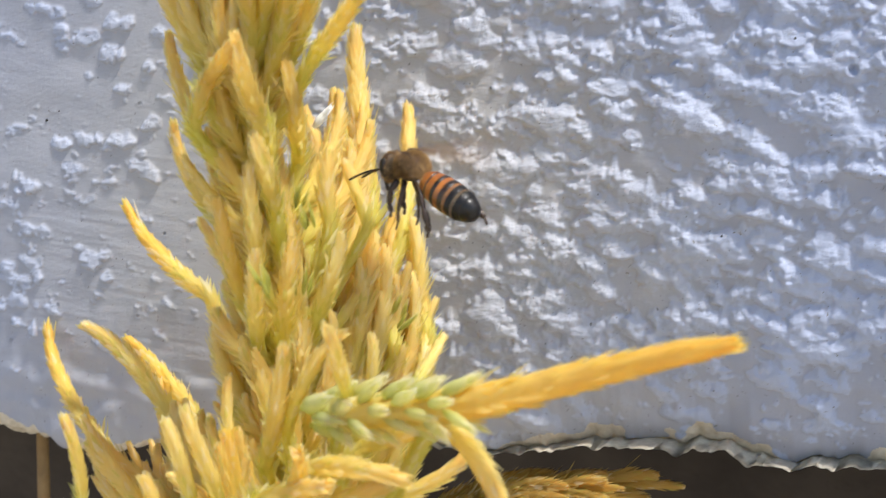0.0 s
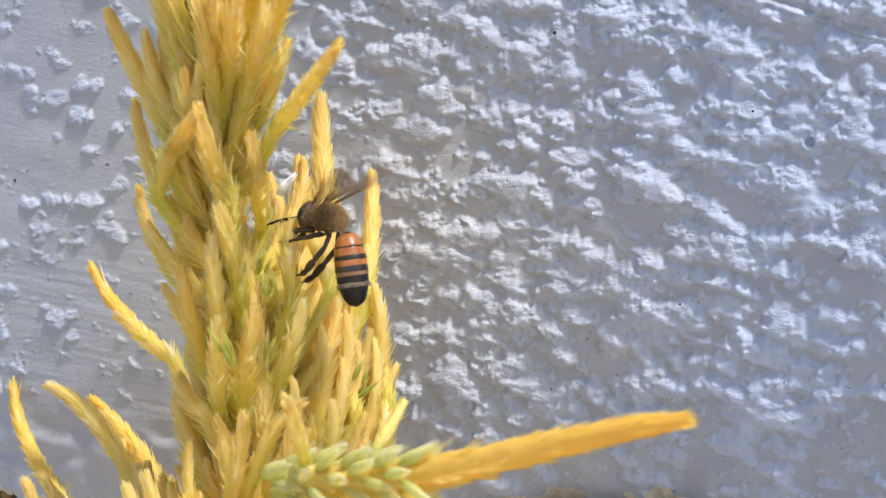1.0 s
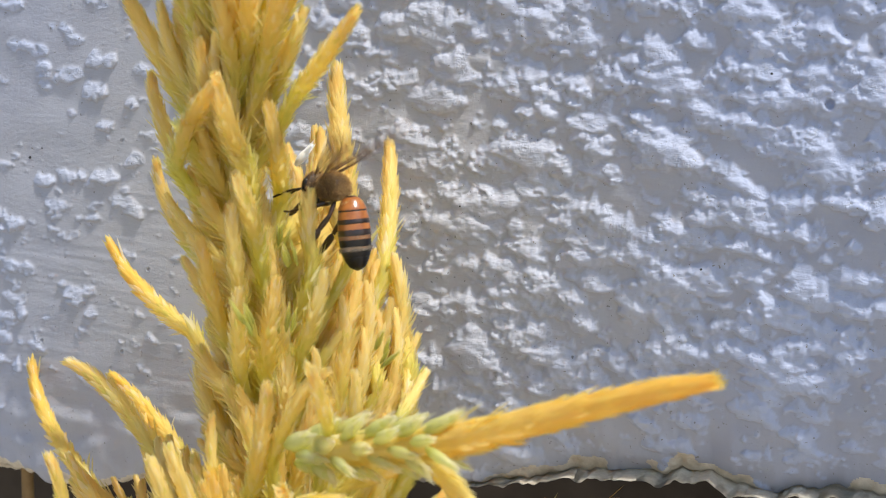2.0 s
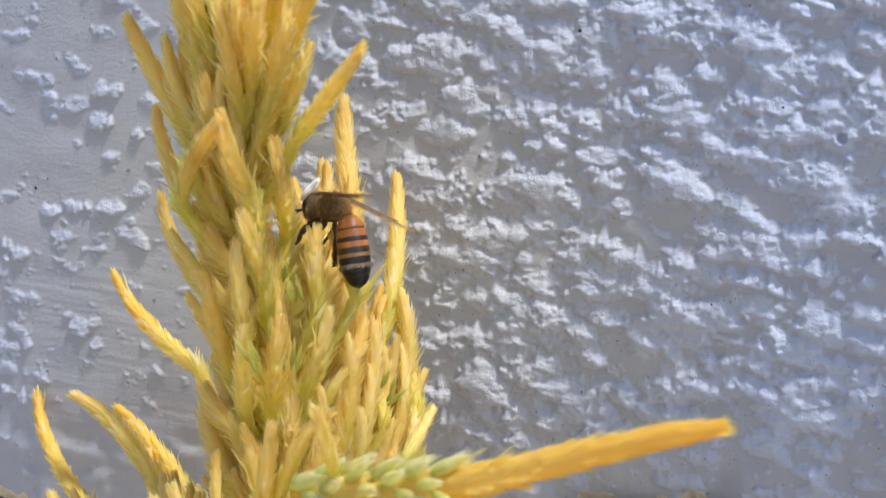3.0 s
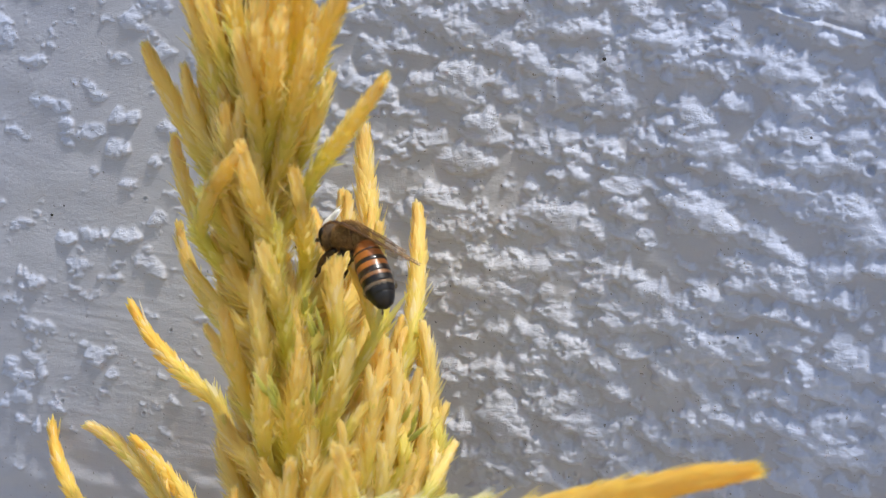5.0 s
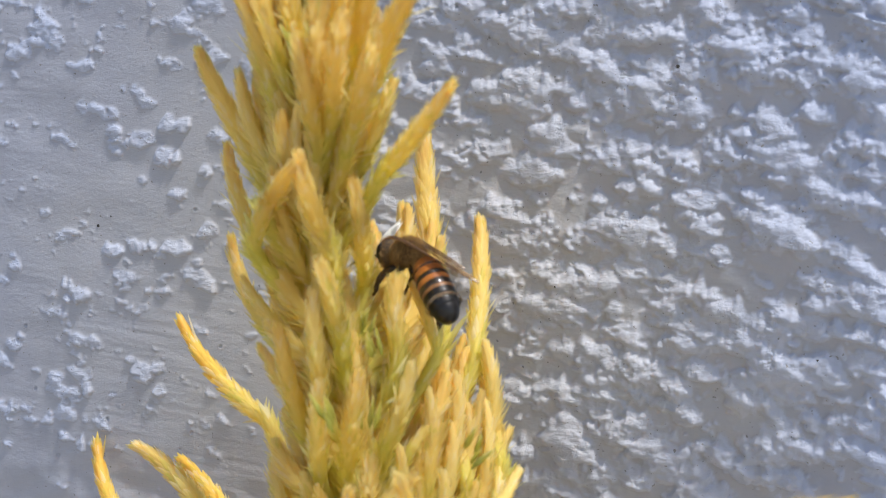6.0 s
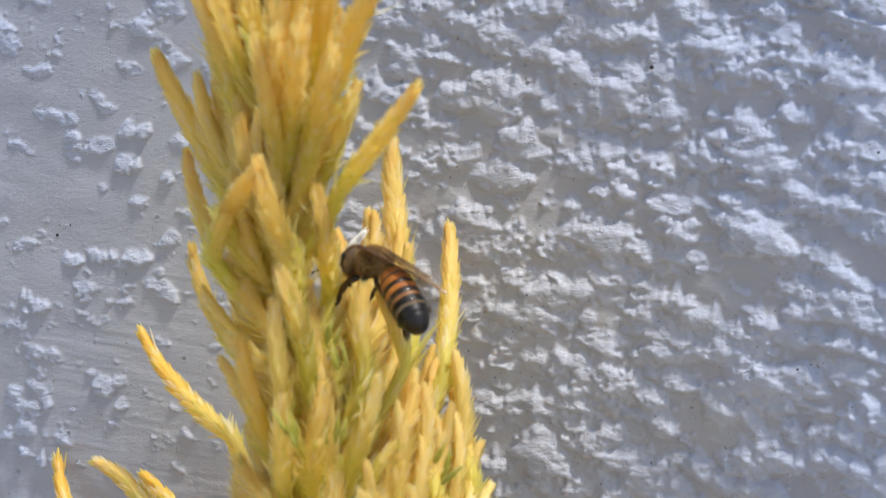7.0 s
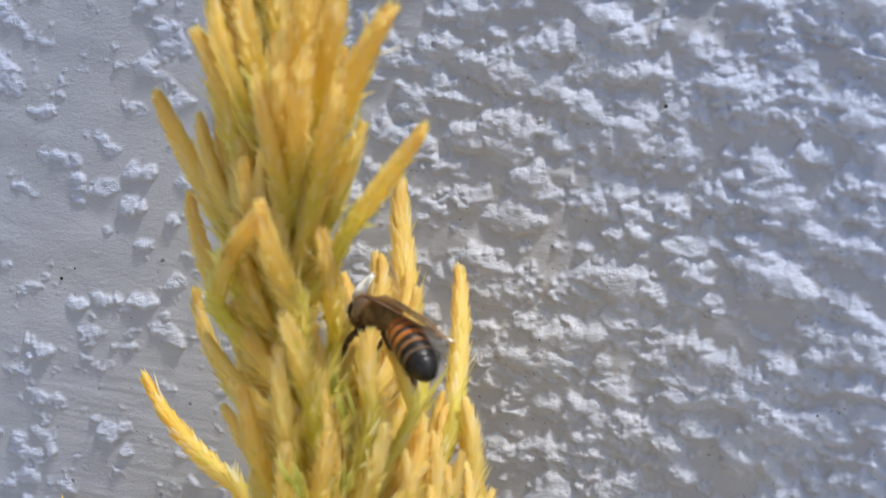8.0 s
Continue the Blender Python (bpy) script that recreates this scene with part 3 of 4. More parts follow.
for k in range(40):
    foot = np.array([3.0, -20.0, 258.0]) + RNG.uniform(-3, 3, 3)
    tip = np.array([RNG.uniform(-19.0, 4.0), RNG.uniform(-22.0, -6.0), RNG.uniform(266.0, 275.5)])
    spike(plume, tip, (tip + foot) / 2 + np.array([-1.0, 0, -1.0]), foot, RNG.uniform(0.85, 1.1), RNG.uniform(0.2, 0.6))

# the spikes that stand out of the plume
spike(plume, (14.6, -5.0, 310.0), (16.4, -9.0, 303.7), (18.2, -15.0, 296.8), 1.15, 0.40, rooted=True)
spike(plume, (10.4, -8.0, 317.9), (10.9, -9.0, 311.9), (14.9, -15.0, 298.8), 1.45, 0.40, rooted=True)
spike(plume, (8.9, -9.0, 310.2), (10.3, -11.0, 307.0), (14.9, -16.0, 298.9), 1.30, 0.30, rooted=True)
spike(plume, (26.0, -37.0, 323.6), (22.5, -35.0, 320.2), (15.7, -29.0, 315.1), 1.00, 0.55, rooted=True)
spike(plume, (16.0, -25.6, 307.0), (15.8, -26.2, 304.0), (16.2, -26.0, 299.6), 1.10, 0.40, rooted=True)
spike(plume, (15.6, -22.2, 305.9), (17.0, -22.6, 303.4), (18.6, -23.4, 300.0), 0.80, 0.35, rooted=True)
spike(plume, (19.2, -22.0, 295.8), (17.9, -23.0, 293.9), (16.2, -25.0, 290.7), 0.80, 0.15, rooted=True)
spike(plume, (18.0, -22.0, 299.3), (16.4, -23.0, 296.2), (14.8, -25.0, 291.7), 0.90, 0.20, rooted=True)
spike(plume, (18.1, -12.0, 299.4), (19.4, -14.0, 294.5), (22.6, -18.0, 287.8), 1.05, 0.45, rooted=True)
spike(plume, (17.3, -14.0, 298.8), (18.0, -17.0, 293.8), (20.8, -22.0, 287.3), 1.00, 0.35, rooted=True)
spike(plume, (24.2, -18.0, 289.5), (24.2, -22.0, 287.6), (25.1, -28.0, 286.4), 0.80, 0.20, rooted=True)
spike(plume, (19.8, -14.0, 292.3), (21.7, -17.0, 289.1), (23.4, -22.0, 284.9), 1.00, 0.35, rooted=True)
spike(plume, (21.0, -28.0, 291.2), (21.3, -28.0, 288.6), (20.7, -28.0, 284.9), 0.80, 0.15, rooted=True)
spike(plume, (-15.2, -11.0, 299.3), (-10.3, -13.0, 294.6), (-0.2, -19.0, 291.1), 1.05, 0.70, rooted=True)
spike(plume, (-32.1, -1.0, 283.6), (-28.7, -4.0, 277.6), (-16.4, -14.0, 273.2), 1.15, 0.70, rooted=True)
spike(plume, (-22.0, -10.0, 285.1), (-14.6, -12.0, 282.6), (-4.6, -18.0, 276.7), 1.20, 0.35, rooted=True)
spike(plume, (-20.0, -4.0, 282.8), (-12.0, -9.0, 280.2), (-2.5, -16.0, 276.4), 1.10, 0.70, rooted=True)
spike(plume, (-3.6, -20.0, 308.7), (-2.3, -20.0, 303.9), (3.7, -24.0, 299.3), 0.95, 0.50, rooted=True)
spike(plume, (-1.5, -24.0, 317.4), (-0.8, -24.0, 313.5), (3.1, -27.0, 308.0), 0.95, 0.45, rooted=True)
spike(plume, (-1.5, -29.0, 325.8), (0.6, -28.0, 320.8), (4.6, -28.0, 314.0), 1.10, 0.50, rooted=True)
spike(plume, (1.9, -28.0, 324.0), (2.9, -28.0, 320.8), (5.3, -29.0, 316.1), 0.75, 0.30, rooted=True)
spike(plume, (3.1, -27.0, 323.5), (4.2, -28.0, 320.6), (6.4, -29.0, 316.6), 0.70, 0.30, rooted=True)
spike(plume, (13.0, -36.0, 316.6), (9.0, -35.0, 313.8), (5.2, -31.0, 308.7), 0.95, 0.40, rooted=True)
spike(plume, (12.0, -35.0, 316.6), (12.8, -35.0, 312.2), (13.3, -32.0, 308.4), 1.00, 0.55, rooted=True)
spike(plume, (13.7, -30.0, 315.4), (13.6, -28.0, 311.1), (11.5, -23.0, 305.4), 1.10, 0.35, rooted=True)
spike(plume, (13.2, -35.0, 309.3), (13.3, -33.0, 306.0), (12.3, -29.0, 301.5), 1.10, 0.20, rooted=True)
spike(plume, (8.5, -33.0, 303.3), (8.7, -32.0, 299.1), (8.2, -28.0, 292.7), 1.00, 0.30, rooted=True)
spike(plume, (12.2, -34.0, 306.5), (11.9, -33.0, 301.9), (10.5, -29.0, 295.2), 1.00, 0.25, rooted=True)
spike(plume, (15.5, -32.0, 300.0), (14.4, -31.0, 295.8), (12.2, -28.0, 289.4), 1.10, 0.30, rooted=True)
spike(plume, (19.2, -30.0, 300.5), (18.4, -30.0, 296.9), (15.7, -28.0, 291.8), 1.00, 0.15, rooted=True)
spike(plume, (-2.9, -16.0, 291.4), (-0.2, -18.0, 289.2), (5.6, -24.0, 285.8), 0.90, 0.30, rooted=True)
spike(plume, (12.4, -33.0, 299.0), (11.5, -32.0, 294.7), (9.9, -28.0, 288.6), 1.00, 0.20, rooted=True)
spike(plume, (5.2, -34.0, 330.5), (6.7, -33.0, 326.9), (7.4, -31.0, 321.0), 1.10, 0.65, rooted=True)
spike(plume, (24.4, -38.0, 331.8), (21.4, -37.0, 328.7), (15.3, -31.0, 321.4), 1.25, 0.60, rooted=True)
spike(plume, (17.9, -39.0, 328.9), (16.5, -38.0, 325.1), (12.7, -32.0, 319.0), 1.20, 0.45, rooted=True)
spike(plume, (19.8, -38.0, 327.1), (19.2, -38.0, 324.3), (14.6, -32.0, 318.6), 1.10, 0.60, rooted=True)
spike(plume, (17.7, -30.0, 323.5), (16.7, -30.0, 321.1), (13.9, -28.0, 316.6), 0.95, 0.10, rooted=True)
spike(plume, (13.0, -38.0, 327.1), (13.3, -37.0, 323.0), (11.7, -32.0, 317.7), 1.00, 0.40, rooted=True)
spike(plume, (15.4, -38.0, 330.0), (14.9, -38.0, 325.9), (11.7, -32.0, 319.9), 1.10, 0.30, rooted=True)
spike(plume, (14.7, -40.0, 317.9), (11.7, -38.0, 315.4), (6.0, -31.0, 312.2), 1.00, 0.45, rooted=True)
spike(plume, (14.3, -40.0, 318.3), (14.0, -38.0, 314.5), (13.0, -32.0, 309.5), 1.05, 0.50, rooted=True)
spike(plume, (6.5, -33.0, 333.1), (7.7, -34.0, 329.3), (8.8, -32.0, 323.3), 1.00, 0.45, rooted=True)
spike(plume, (19.7, -37.0, 333.9), (18.2, -36.0, 330.0), (14.6, -32.0, 323.3), 1.10, 0.50, rooted=True)
spike(plume, (10.8, -36.0, 333.7), (11.2, -36.0, 330.0), (10.3, -32.0, 324.1), 1.10, 0.40, rooted=True)
spike(plume, (17.3, -38.0, 334.7), (17.0, -38.0, 330.7), (12.7, -32.0, 324.2), 1.10, 0.30, rooted=True)
spike(plume, (18.6, -40.0, 292.4), (17.5, -39.0, 287.6), (14.6, -36.0, 280.0), 1.05, 0.45, rooted=True)
spike(plume, (25.7, -47.0, 296.2), (26.2, -46.0, 293.6), (25.3, -42.0, 289.0), 0.85, 0.50, rooted=True)
spike(plume, (24.8, -40.0, 293.7), (21.6, -40.0, 291.1), (17.4, -37.0, 284.1), 0.85, 0.40, rooted=True)
spike(plume, (-5.2, -38.0, 283.4), (-3.8, -38.0, 280.6), (-4.2, -36.0, 274.1), 0.85, 0.45, rooted=True)
spike(plume, (6.9, -40.0, 284.8), (8.1, -40.0, 281.9), (8.6, -38.0, 276.3), 0.95, 0.25, rooted=True)
spike(plume, (8.3, -39.0, 285.8), (9.6, -39.0, 282.3), (10.9, -37.0, 276.3), 1.00, 0.25, rooted=True)
spike(plume, (14.0, -42.0, 285.1), (14.5, -42.0, 282.6), (14.3, -40.0, 277.6), 1.00, 0.75, rooted=True)
spike(plume, (9.0, -32.0, 287.0), (8.6, -32.0, 284.1), (9.6, -33.0, 278.7), 0.75, 0.30, rooted=True)
spike(plume, (7.1, -44.0, 280.9), (8.0, -44.0, 278.9), (7.9, -42.0, 275.3), 0.90, 0.50, rooted=True)
spike(plume, (10.5, -30.0, 288.4), (11.0, -30.0, 286.5), (12.0, -30.0, 282.4), 0.90, 0.30, rooted=True)
spike(plume, (5.4, -24.0, 290.7), (5.7, -25.0, 287.1), (7.7, -28.0, 282.0), 1.05, 0.35, rooted=True)
spike(plume, (15.2, -40.0, 282.6), (14.7, -40.0, 280.6), (12.9, -38.0, 275.8), 0.60, 0.00, rooted=True)
spike(plume, (38.8, -42.0, 281.1), (36.5, -42.0, 285.3), (32.3, -40.0, 287.4), 1.20, 0.60, rooted=True)
spike(plume, (32.9, -34.0, 283.2), (30.3, -35.0, 280.6), (26.0, -36.0, 278.4), 0.95, 0.35, rooted=True)
spike(plume, (33.0, -46.0, 283.3), (28.5, -46.0, 284.2), (21.0, -42.0, 282.3), 1.15, 0.45, rooted=True)
spike(plume, (33.0, -38.0, 286.4), (29.0, -38.0, 285.3), (23.8, -38.0, 283.1), 1.10, 0.45, rooted=True)
spike(plume, (27.0, -48.0, 283.2), (23.0, -46.0, 281.7), (16.7, -42.0, 278.9), 1.20, 0.60, rooted=True)
spike(plume, (23.1, -48.0, 286.0), (23.1, -46.0, 283.6), (19.4, -42.0, 279.7), 1.00, 0.50, rooted=True)
spike(plume, (29.7, -42.0, 282.4), (25.7, -42.0, 280.5), (19.4, -40.0, 278.2), 1.20, 0.50, rooted=True)


# one white papery tepal beside the bee's foothold
bud(plume, (11.8, -20.6, 308.6), (0.66, 0.05, 0.75), 2.8, 0.42, "white_tepal", WHITE)

# small green bracts between the spikes
for at, way in (((6.3, -25.0, 295.4), (-0.7, -0.3, 0.8)), ((5.2, -24.5, 303.0), (-0.6, -0.4, 0.8)), ((15.0, -28.6, 300.2), (0.1, -0.5, 0.9)), ((14.7, -28.6, 302.6), (0.2, -0.5, 0.9)),
                ((15.8, -30.6, 295.3), (0.1, -0.6, 0.8)), ((12.0, -35.5, 325.4), (-0.1, -0.5, 0.9)), ((22.6, -26.4, 292.0), (0.5, -0.4, 0.8)), ((13.4, -32.8, 295.0), (-0.2, -0.5, 0.8))):
    for j in range(4):
        bud(plume, np.add(at, RNG.uniform(-0.8, 0.8, 3)), np.add(way, RNG.uniform(-0.3, 0.3, 3)), RNG.uniform(2.2, 3.2), RNG.uniform(0.18, 0.28), "green_bract", GREEN)

# the long side branch that reaches out along the wall
branch = spike(plume, (59.2, -48.0, 297.3), (41.8, -45.2, 292.1), (24.0, -41.0, 287.6), 1.75, 0.8, "side_branch", None, "long amber side spike with green buds at its foot", 1.35, 0.25, True, sway=12.0)
for k in range(34):
    q = k / 33.0
    c = np.array([20.0, -39.0, 286.2]) * (1 - q) + np.array([35.5, -45.0, 290.0]) * q
    w = 2.39996 * k
    side = np.array([-0.15, math.cos(w), math.sin(w)])
    bud(branch, c + side * (1.0 - 0.25 * q), side * RNG.uniform(0.3, 0.65) + np.array([0.85, -0.1, 0.15]), RNG.uniform(3.0, 4.6), RNG.uniform(0.46, 0.78) * (1.1 - 0.3 * q))

# the second plume, under the wall's edge, its petals darkened to put in shade
shaded = tagged(new("celosia_plume"), "celosia plume under the wall edge, petal colour darkened for the shade", "flower")
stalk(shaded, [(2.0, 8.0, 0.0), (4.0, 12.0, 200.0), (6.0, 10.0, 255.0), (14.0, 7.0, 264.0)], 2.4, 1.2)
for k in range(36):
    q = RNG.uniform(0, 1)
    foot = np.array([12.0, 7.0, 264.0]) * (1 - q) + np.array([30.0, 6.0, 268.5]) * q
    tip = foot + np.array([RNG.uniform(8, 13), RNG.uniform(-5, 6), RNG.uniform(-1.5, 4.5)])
    spike(shaded, tip, (tip + foot) / 2 + np.array([0, 0, 0.6]), foot, RNG.uniform(0.7, 1.0), 0.4, material=SHADE_PETAL)

dry = tagged(new("dry_stalk"), "thin brown dried plant stalk standing below the wall", "stalk")
stalk(dry, [(-44.5, 14.0, 0.0), (-44.2, 14.0, 120.0), (-44.1, 14.0, 256.0), (-44.0, 14.0, 271.0)], 1.0, 0.75, "stem", STALK)

# soot specks on the paint
for x, z, r in ((32.3, 324.1, 0.26), (-32.3, 306.1, 0.24), (20.7, 302.9, 0.14), (46.0, 297.7, 0.16), (-30.6, 307.2, 0.14), (52.5, 317.0, 0.18)):
    depth = relief[int((z - Z0) / STEP), int((x - X0) / STEP)]
    bm = bmesh.new()
    bmesh.ops.create_icosphere(bm, subdivisions=2, radius=0.7 * r)
    for v in bm.verts:
        v.co = Vector((x + v.co.x * 1.1, -depth + v.co.y * 0.5, z + v.co.z)) * MM
    me = bpy.data.meshes.new("speck")
    bm.to_mesh(me)
    bm.free()
    me.materials.append(SPECK)
    ob = new("speck", me)
    ob.parent = wall


# ---------------------------------------------------------------- the bee (local axes: x ahead, y to its left, z its back; mm)
BEE = 0.94 * MM


def ellipsoid(center, size, rings=14, sides=20):
    verts, faces = [], []
    for i in range(rings + 1):
        a = math.pi * i / rings
        for k in range(sides):
            w = 2 * math.pi * k / sides
            verts.append((center[0] + size[0] * math.cos(a), center[1] + size[1] * math.sin(a) * math.cos(w), center[2] + size[2] * math.sin(a) * math.sin(w)))
    for i in range(rings):
        for k in range(sides):
            faces.append((i * sides + k, i * sides + (k + 1) % sides, (i + 1) * sides + (k + 1) % sides, (i + 1) * sides + k))
    return verts, faces


def fur(name, parent, center, size, count, long, mats, keep=lambda d: True, sweep=(-0.9, 0, -0.1)):
    """Fine hairs standing on an ellipsoid, each a slim three-sided needle."""
    verts, faces, which = [], [], []
    made = 0
    while made < count:
        d = RNG.normal(size=3)
        d /= np.linalg.norm(d)
        if not keep(d):
            continue
        made += 1
        root = np.array(center) + d * np.array(size) * 0.97
        way = d + np.array(sweep) + RNG.normal(size=3) * 0.28
        way /= np.linalg.norm(way)
        ln = long * RNG.uniform(0.55, 1.15)
        side = np.cross(way, RNG.normal(size=3))
        side /= np.linalg.norm(side)
        other = np.cross(way, side)
        s = len(verts)
        verts += [root + side * 0.017, root - side * 0.009 + other * 0.015, root - side * 0.009 - other * 0.015, root + way * ln + np.array((0, 0, -0.06))]
        faces += [(s, s + 1, s + 3), (s + 1, s + 2, s + 3), (s + 2, s, s + 3)]
        which += [0 if RNG.rand() < 0.45 - 0.35 * d[2] else 1] * 3
    return mesh_object(name, np.array(verts) * BEE, faces, mats, parent, mat_index=which, smooth=False)


def limb(name, parent, points, radii, material, sides=8, squash=1.0):
    """A jointed limb: swollen segments with narrow joints between them."""
    pts, rad = [], []
    for i in range(len(points) - 1):
        a, b = np.array(points[i], float), np.array(points[i + 1], float)
        for q, w in ((0.0, 0.72), (0.18, 0.92), (0.5, 1.0), (0.82, 0.88), (0.97, 0.72)):
            pts.append(a + (b - a) * q)
            rad.append(radii[i] * w)
    pts.append(np.array(points[-1], float))
    rad.append(radii[-1] * 0.4)
    v, f, _ = tube(pts, rad, sides, squash)
    return mesh_object(name, np.array(v) * BEE, f, material, parent)


def wing(name, parent, long, wide, side):
    """A clear membrane, slightly arched, with dark veins; it points backwards from its root."""
    n, m = 16, 6
    verts, faces = [], []
    for i in range(n + 1):
        q = i / n
        lead = wide * (0.16 + 0.10 * math.sin(math.pi * q)) * (1 - q ** 6)
        trail = -wide * (0.06 + 0.82 * math.sin(math.pi * min(1.0, q ** 1.15)) ** 0.8 * (0.55 + 0.45 * q)) * (1 - q ** 9)
        for k in range(m + 1):
            y = lead + (trail - lead) * k / m
            verts.append((-long * q, -side * y * -1.0, 0.18 * wide * math.sin(math.pi * k / m) * 0.5))
    for i in range(n):
        for k in range(m):
            a = i * (m + 1) + k
            faces.append((a, a + 1, a + m + 2, a + m + 1))
    ob = mesh_object(name, np.array(verts) * BEE, faces, WING, parent)
    vv, ff = [], []
    for lane, r, stop in ((0, 0.075, 1.0), (1, 0.05, 0.86), (3, 0.042, 0.8), (5, 0.038, 0.62)):
        pts = [np.array(verts[i * (m + 1) + lane]) + np.array((0, 0, 0.02)) for i in range(int(n * stop) + 1)]
        v, f, _ = tube(pts, np.linspace(r, r * 0.5, len(pts)), 5)
        ff += [tuple(x + len(vv) for x in y) for y in f]
        vv += list(v)
    for i, a, b in ((4, 1, 3), (6, 3, 5), (8, 1, 3), (10, 0, 1), (11, 3, 5), (12, 1, 3)):
        pts = [np.array(verts[i * (m + 1) + k]) + np.array((0, 0, 0.02)) for k in range(a, b + 1)]
        v, f, _ = tube(pts, np.full(len(pts), 0.032), 5)
        ff += [tuple(x + len(vv) for x in y) for y in f]
        vv += list(v)
    mesh_object("vein", np.array(vv) * BEE, ff, VEIN, ob)
    return ob


def build_bee():
    bee = tagged(new("honey_bee"), "honey bee with amber-and-black banded abdomen visiting the yellow plume", "bee")
    v, f = ellipsoid((0, 0, 0), (1.72, 1.40, 1.42))
    thorax = mesh_object("thorax", np.array(v) * BEE, f, THORAX, bee)
    fur("fur", thorax, (0, 0, 0), (1.72, 1.40, 1.42), 5600, 0.52, [FUR_D, FUR_L], lambda d: d[2] > -0.62 + 0.15 * d[0])
    # head, bent a little down, with large eyes and elbowed antennae
    v, f = ellipsoid((2.2, 0, -0.15), (0.95, 1.55, 1.45))
    head = mesh_object("head", np.array(v) * BEE, f, THORAX, bee)
    fur("fur", head, (2.2, 0, -0.15), (0.95, 1.55, 1.45), 2600, 0.40, [FUR_D, FUR_L], lambda d: abs(d[1]) < 0.80 or d[0] < 0.0)
    for s in (1, -1):
        v, f = ellipsoid((2.35, s * 1.18, 0.0), (0.44, 0.38, 0.82), 10, 14)
        mesh_object("eye", np.array(v) * BEE, f, BLACK, head)
        limb("antenna", head, [(2.9, s * 0.35, -0.35), (4.0, s * 0.7, -0.55), (5.2, s * 0.9, -1.0), (6.4, s * 1.1, -1.6)], [0.11, 0.13, 0.13, 0.12], BLACK, 6)
    limb("mouthpart", head, [(2.7, 0, -1.1), (2.8, 0, -1.9), (2.6, 0, -2.5)], [0.28, 0.2, 0.1], LEG)
    # abdomen of overlapping rings, hung from the waist
    prof_x = [0.0, 0.4, 1.2, 2.5, 4.0, 5.3, 6.3, 6.95, 7.25]
    prof_r = [0.42, 1.04, 1.44, 1.68, 1.70, 1.56, 1.24, 0.78, 0.12]
    core_x = np.linspace(0, 7.15, 18)
    v, f, _ = tube([(-x, 0, -0.05 * x) for x in core_x], np.interp(core_x, prof_x, prof_r) * 0.93, 18, 0.93)
    abdomen = mesh_object("abdomen", np.array(v) * BEE, f, BAND, bee)
    cuts = [0.15, 1.45, 2.65, 3.8, 4.85, 5.85, 7.25]
    for i in range(6):
        a, b = cuts[i], cuts[i + 1] + (0.10 if i < 5 else 0.0)
        xs = np.linspace(a, b, 9)
        rad = np.interp(xs, prof_x, prof_r) * np.linspace(0.985, 1.02, 9)
        if i < 5:
            rad[-1] *= 0.965
        v, f, along = tube([(-x, 0, -0.05 * x) for x in xs], rad, 22, 0.93)
        dark_from = (0.80, 0.60, 0.50, 0.36, 0.16, 0.0)[i]
        which = [0 if along[q[0]] < dark_from - 0.01 else 1 for q in f]
        light = (ORANGE, ORANGE, ORANGE, BROWNB, BROWNB, BLACK)[i]
        mesh_object("ring", np.array(v) * BEE, f, [light, BLACK if i > 2 else BAND], abdomen, mat_index=which)
    # short pale felt at the front of the rear rings
    for x, count, mat in ((0.5, 420, FUR_L), (3.8, 300, FUR_G), (4.9, 2000, FUR_G)):
        r = float(np.interp(x, prof_x, prof_r))
        vv, ff = [], []
        for _ in range(count):
            w = RNG.uniform(0, 2 * math.pi)
            c = np.array((-x - RNG.uniform(0, 0.40), r * 1.03 * math.cos(w), r * 0.96 * math.sin(w) - 0.05 * x))
            way = np.array((-0.9, 0.35 * math.cos(w), 0.35 * math.sin(w))) + RNG.normal(size=3) * 0.15
            side = np.cross(way, (0, math.cos(w), math.sin(w))) * (0.022 if mat == FUR_L else 0.013)
            s = len(vv)
            vv += [c - side, c + side, c + way * RNG.uniform(0.14, 0.28)]
            ff.append((s, s + 1, s + 2))
        mesh_object("felt", np.array(vv) * BEE, ff, mat, abdomen, smooth=False)
    legs = {}
    for s, word in ((1, "near"), (-1, "far")):
        bent = 0.92 if s > 0 else 1.30
        legs["hind", s] = limb("leg", bee, [(0, 0, 0), (-0.6, 0.7 * s, -1.3 * bent), (-0.5, 1.0 * s, -3.2 * bent), (-0.4, 1.0 * s, -4.6 * bent), (-0.1, 0.9 * s, -5.4 * bent), (0.3, 0.85 * s, -5.9 * bent)], [0.26, 0.28, 0.38, 0.32, 0.14, 0.10], LEG, 8, 0.7)
        legs["mid", s] = limb("leg", bee, [(0, 0, 0), (0.1, 0.8 * s, -1.2), (0.3, 1.1 * s, -2.6), (0.4, 1.1 * s, -3.7), (0.7, 1.1 * s, -4.4)], [0.25, 0.22, 0.17, 0.10, 0.07], LEG)
        legs["fore", s] = limb("leg", bee, [(0, 0, 0), (0.7, 0.5 * s, -0.9), (1.0, 0.6 * s, -2.1), (0.9, 0.6 * s, -2.9), (1.1, 0.6 * s, -3.4)], [0.34, 0.32, 0.26, 0.16, 0.10], LEG)
    wings = {}
    for s in (1, -1):
        wings["front", s] = wing("forewing", bee, 9.2, 3.0, s)
        wings["rear", s] = wing("hindwing", bee, 6.4, 1.9, s)
    return bee, abdomen, legs, wings


bee, abdomen, legs, wings = build_bee()


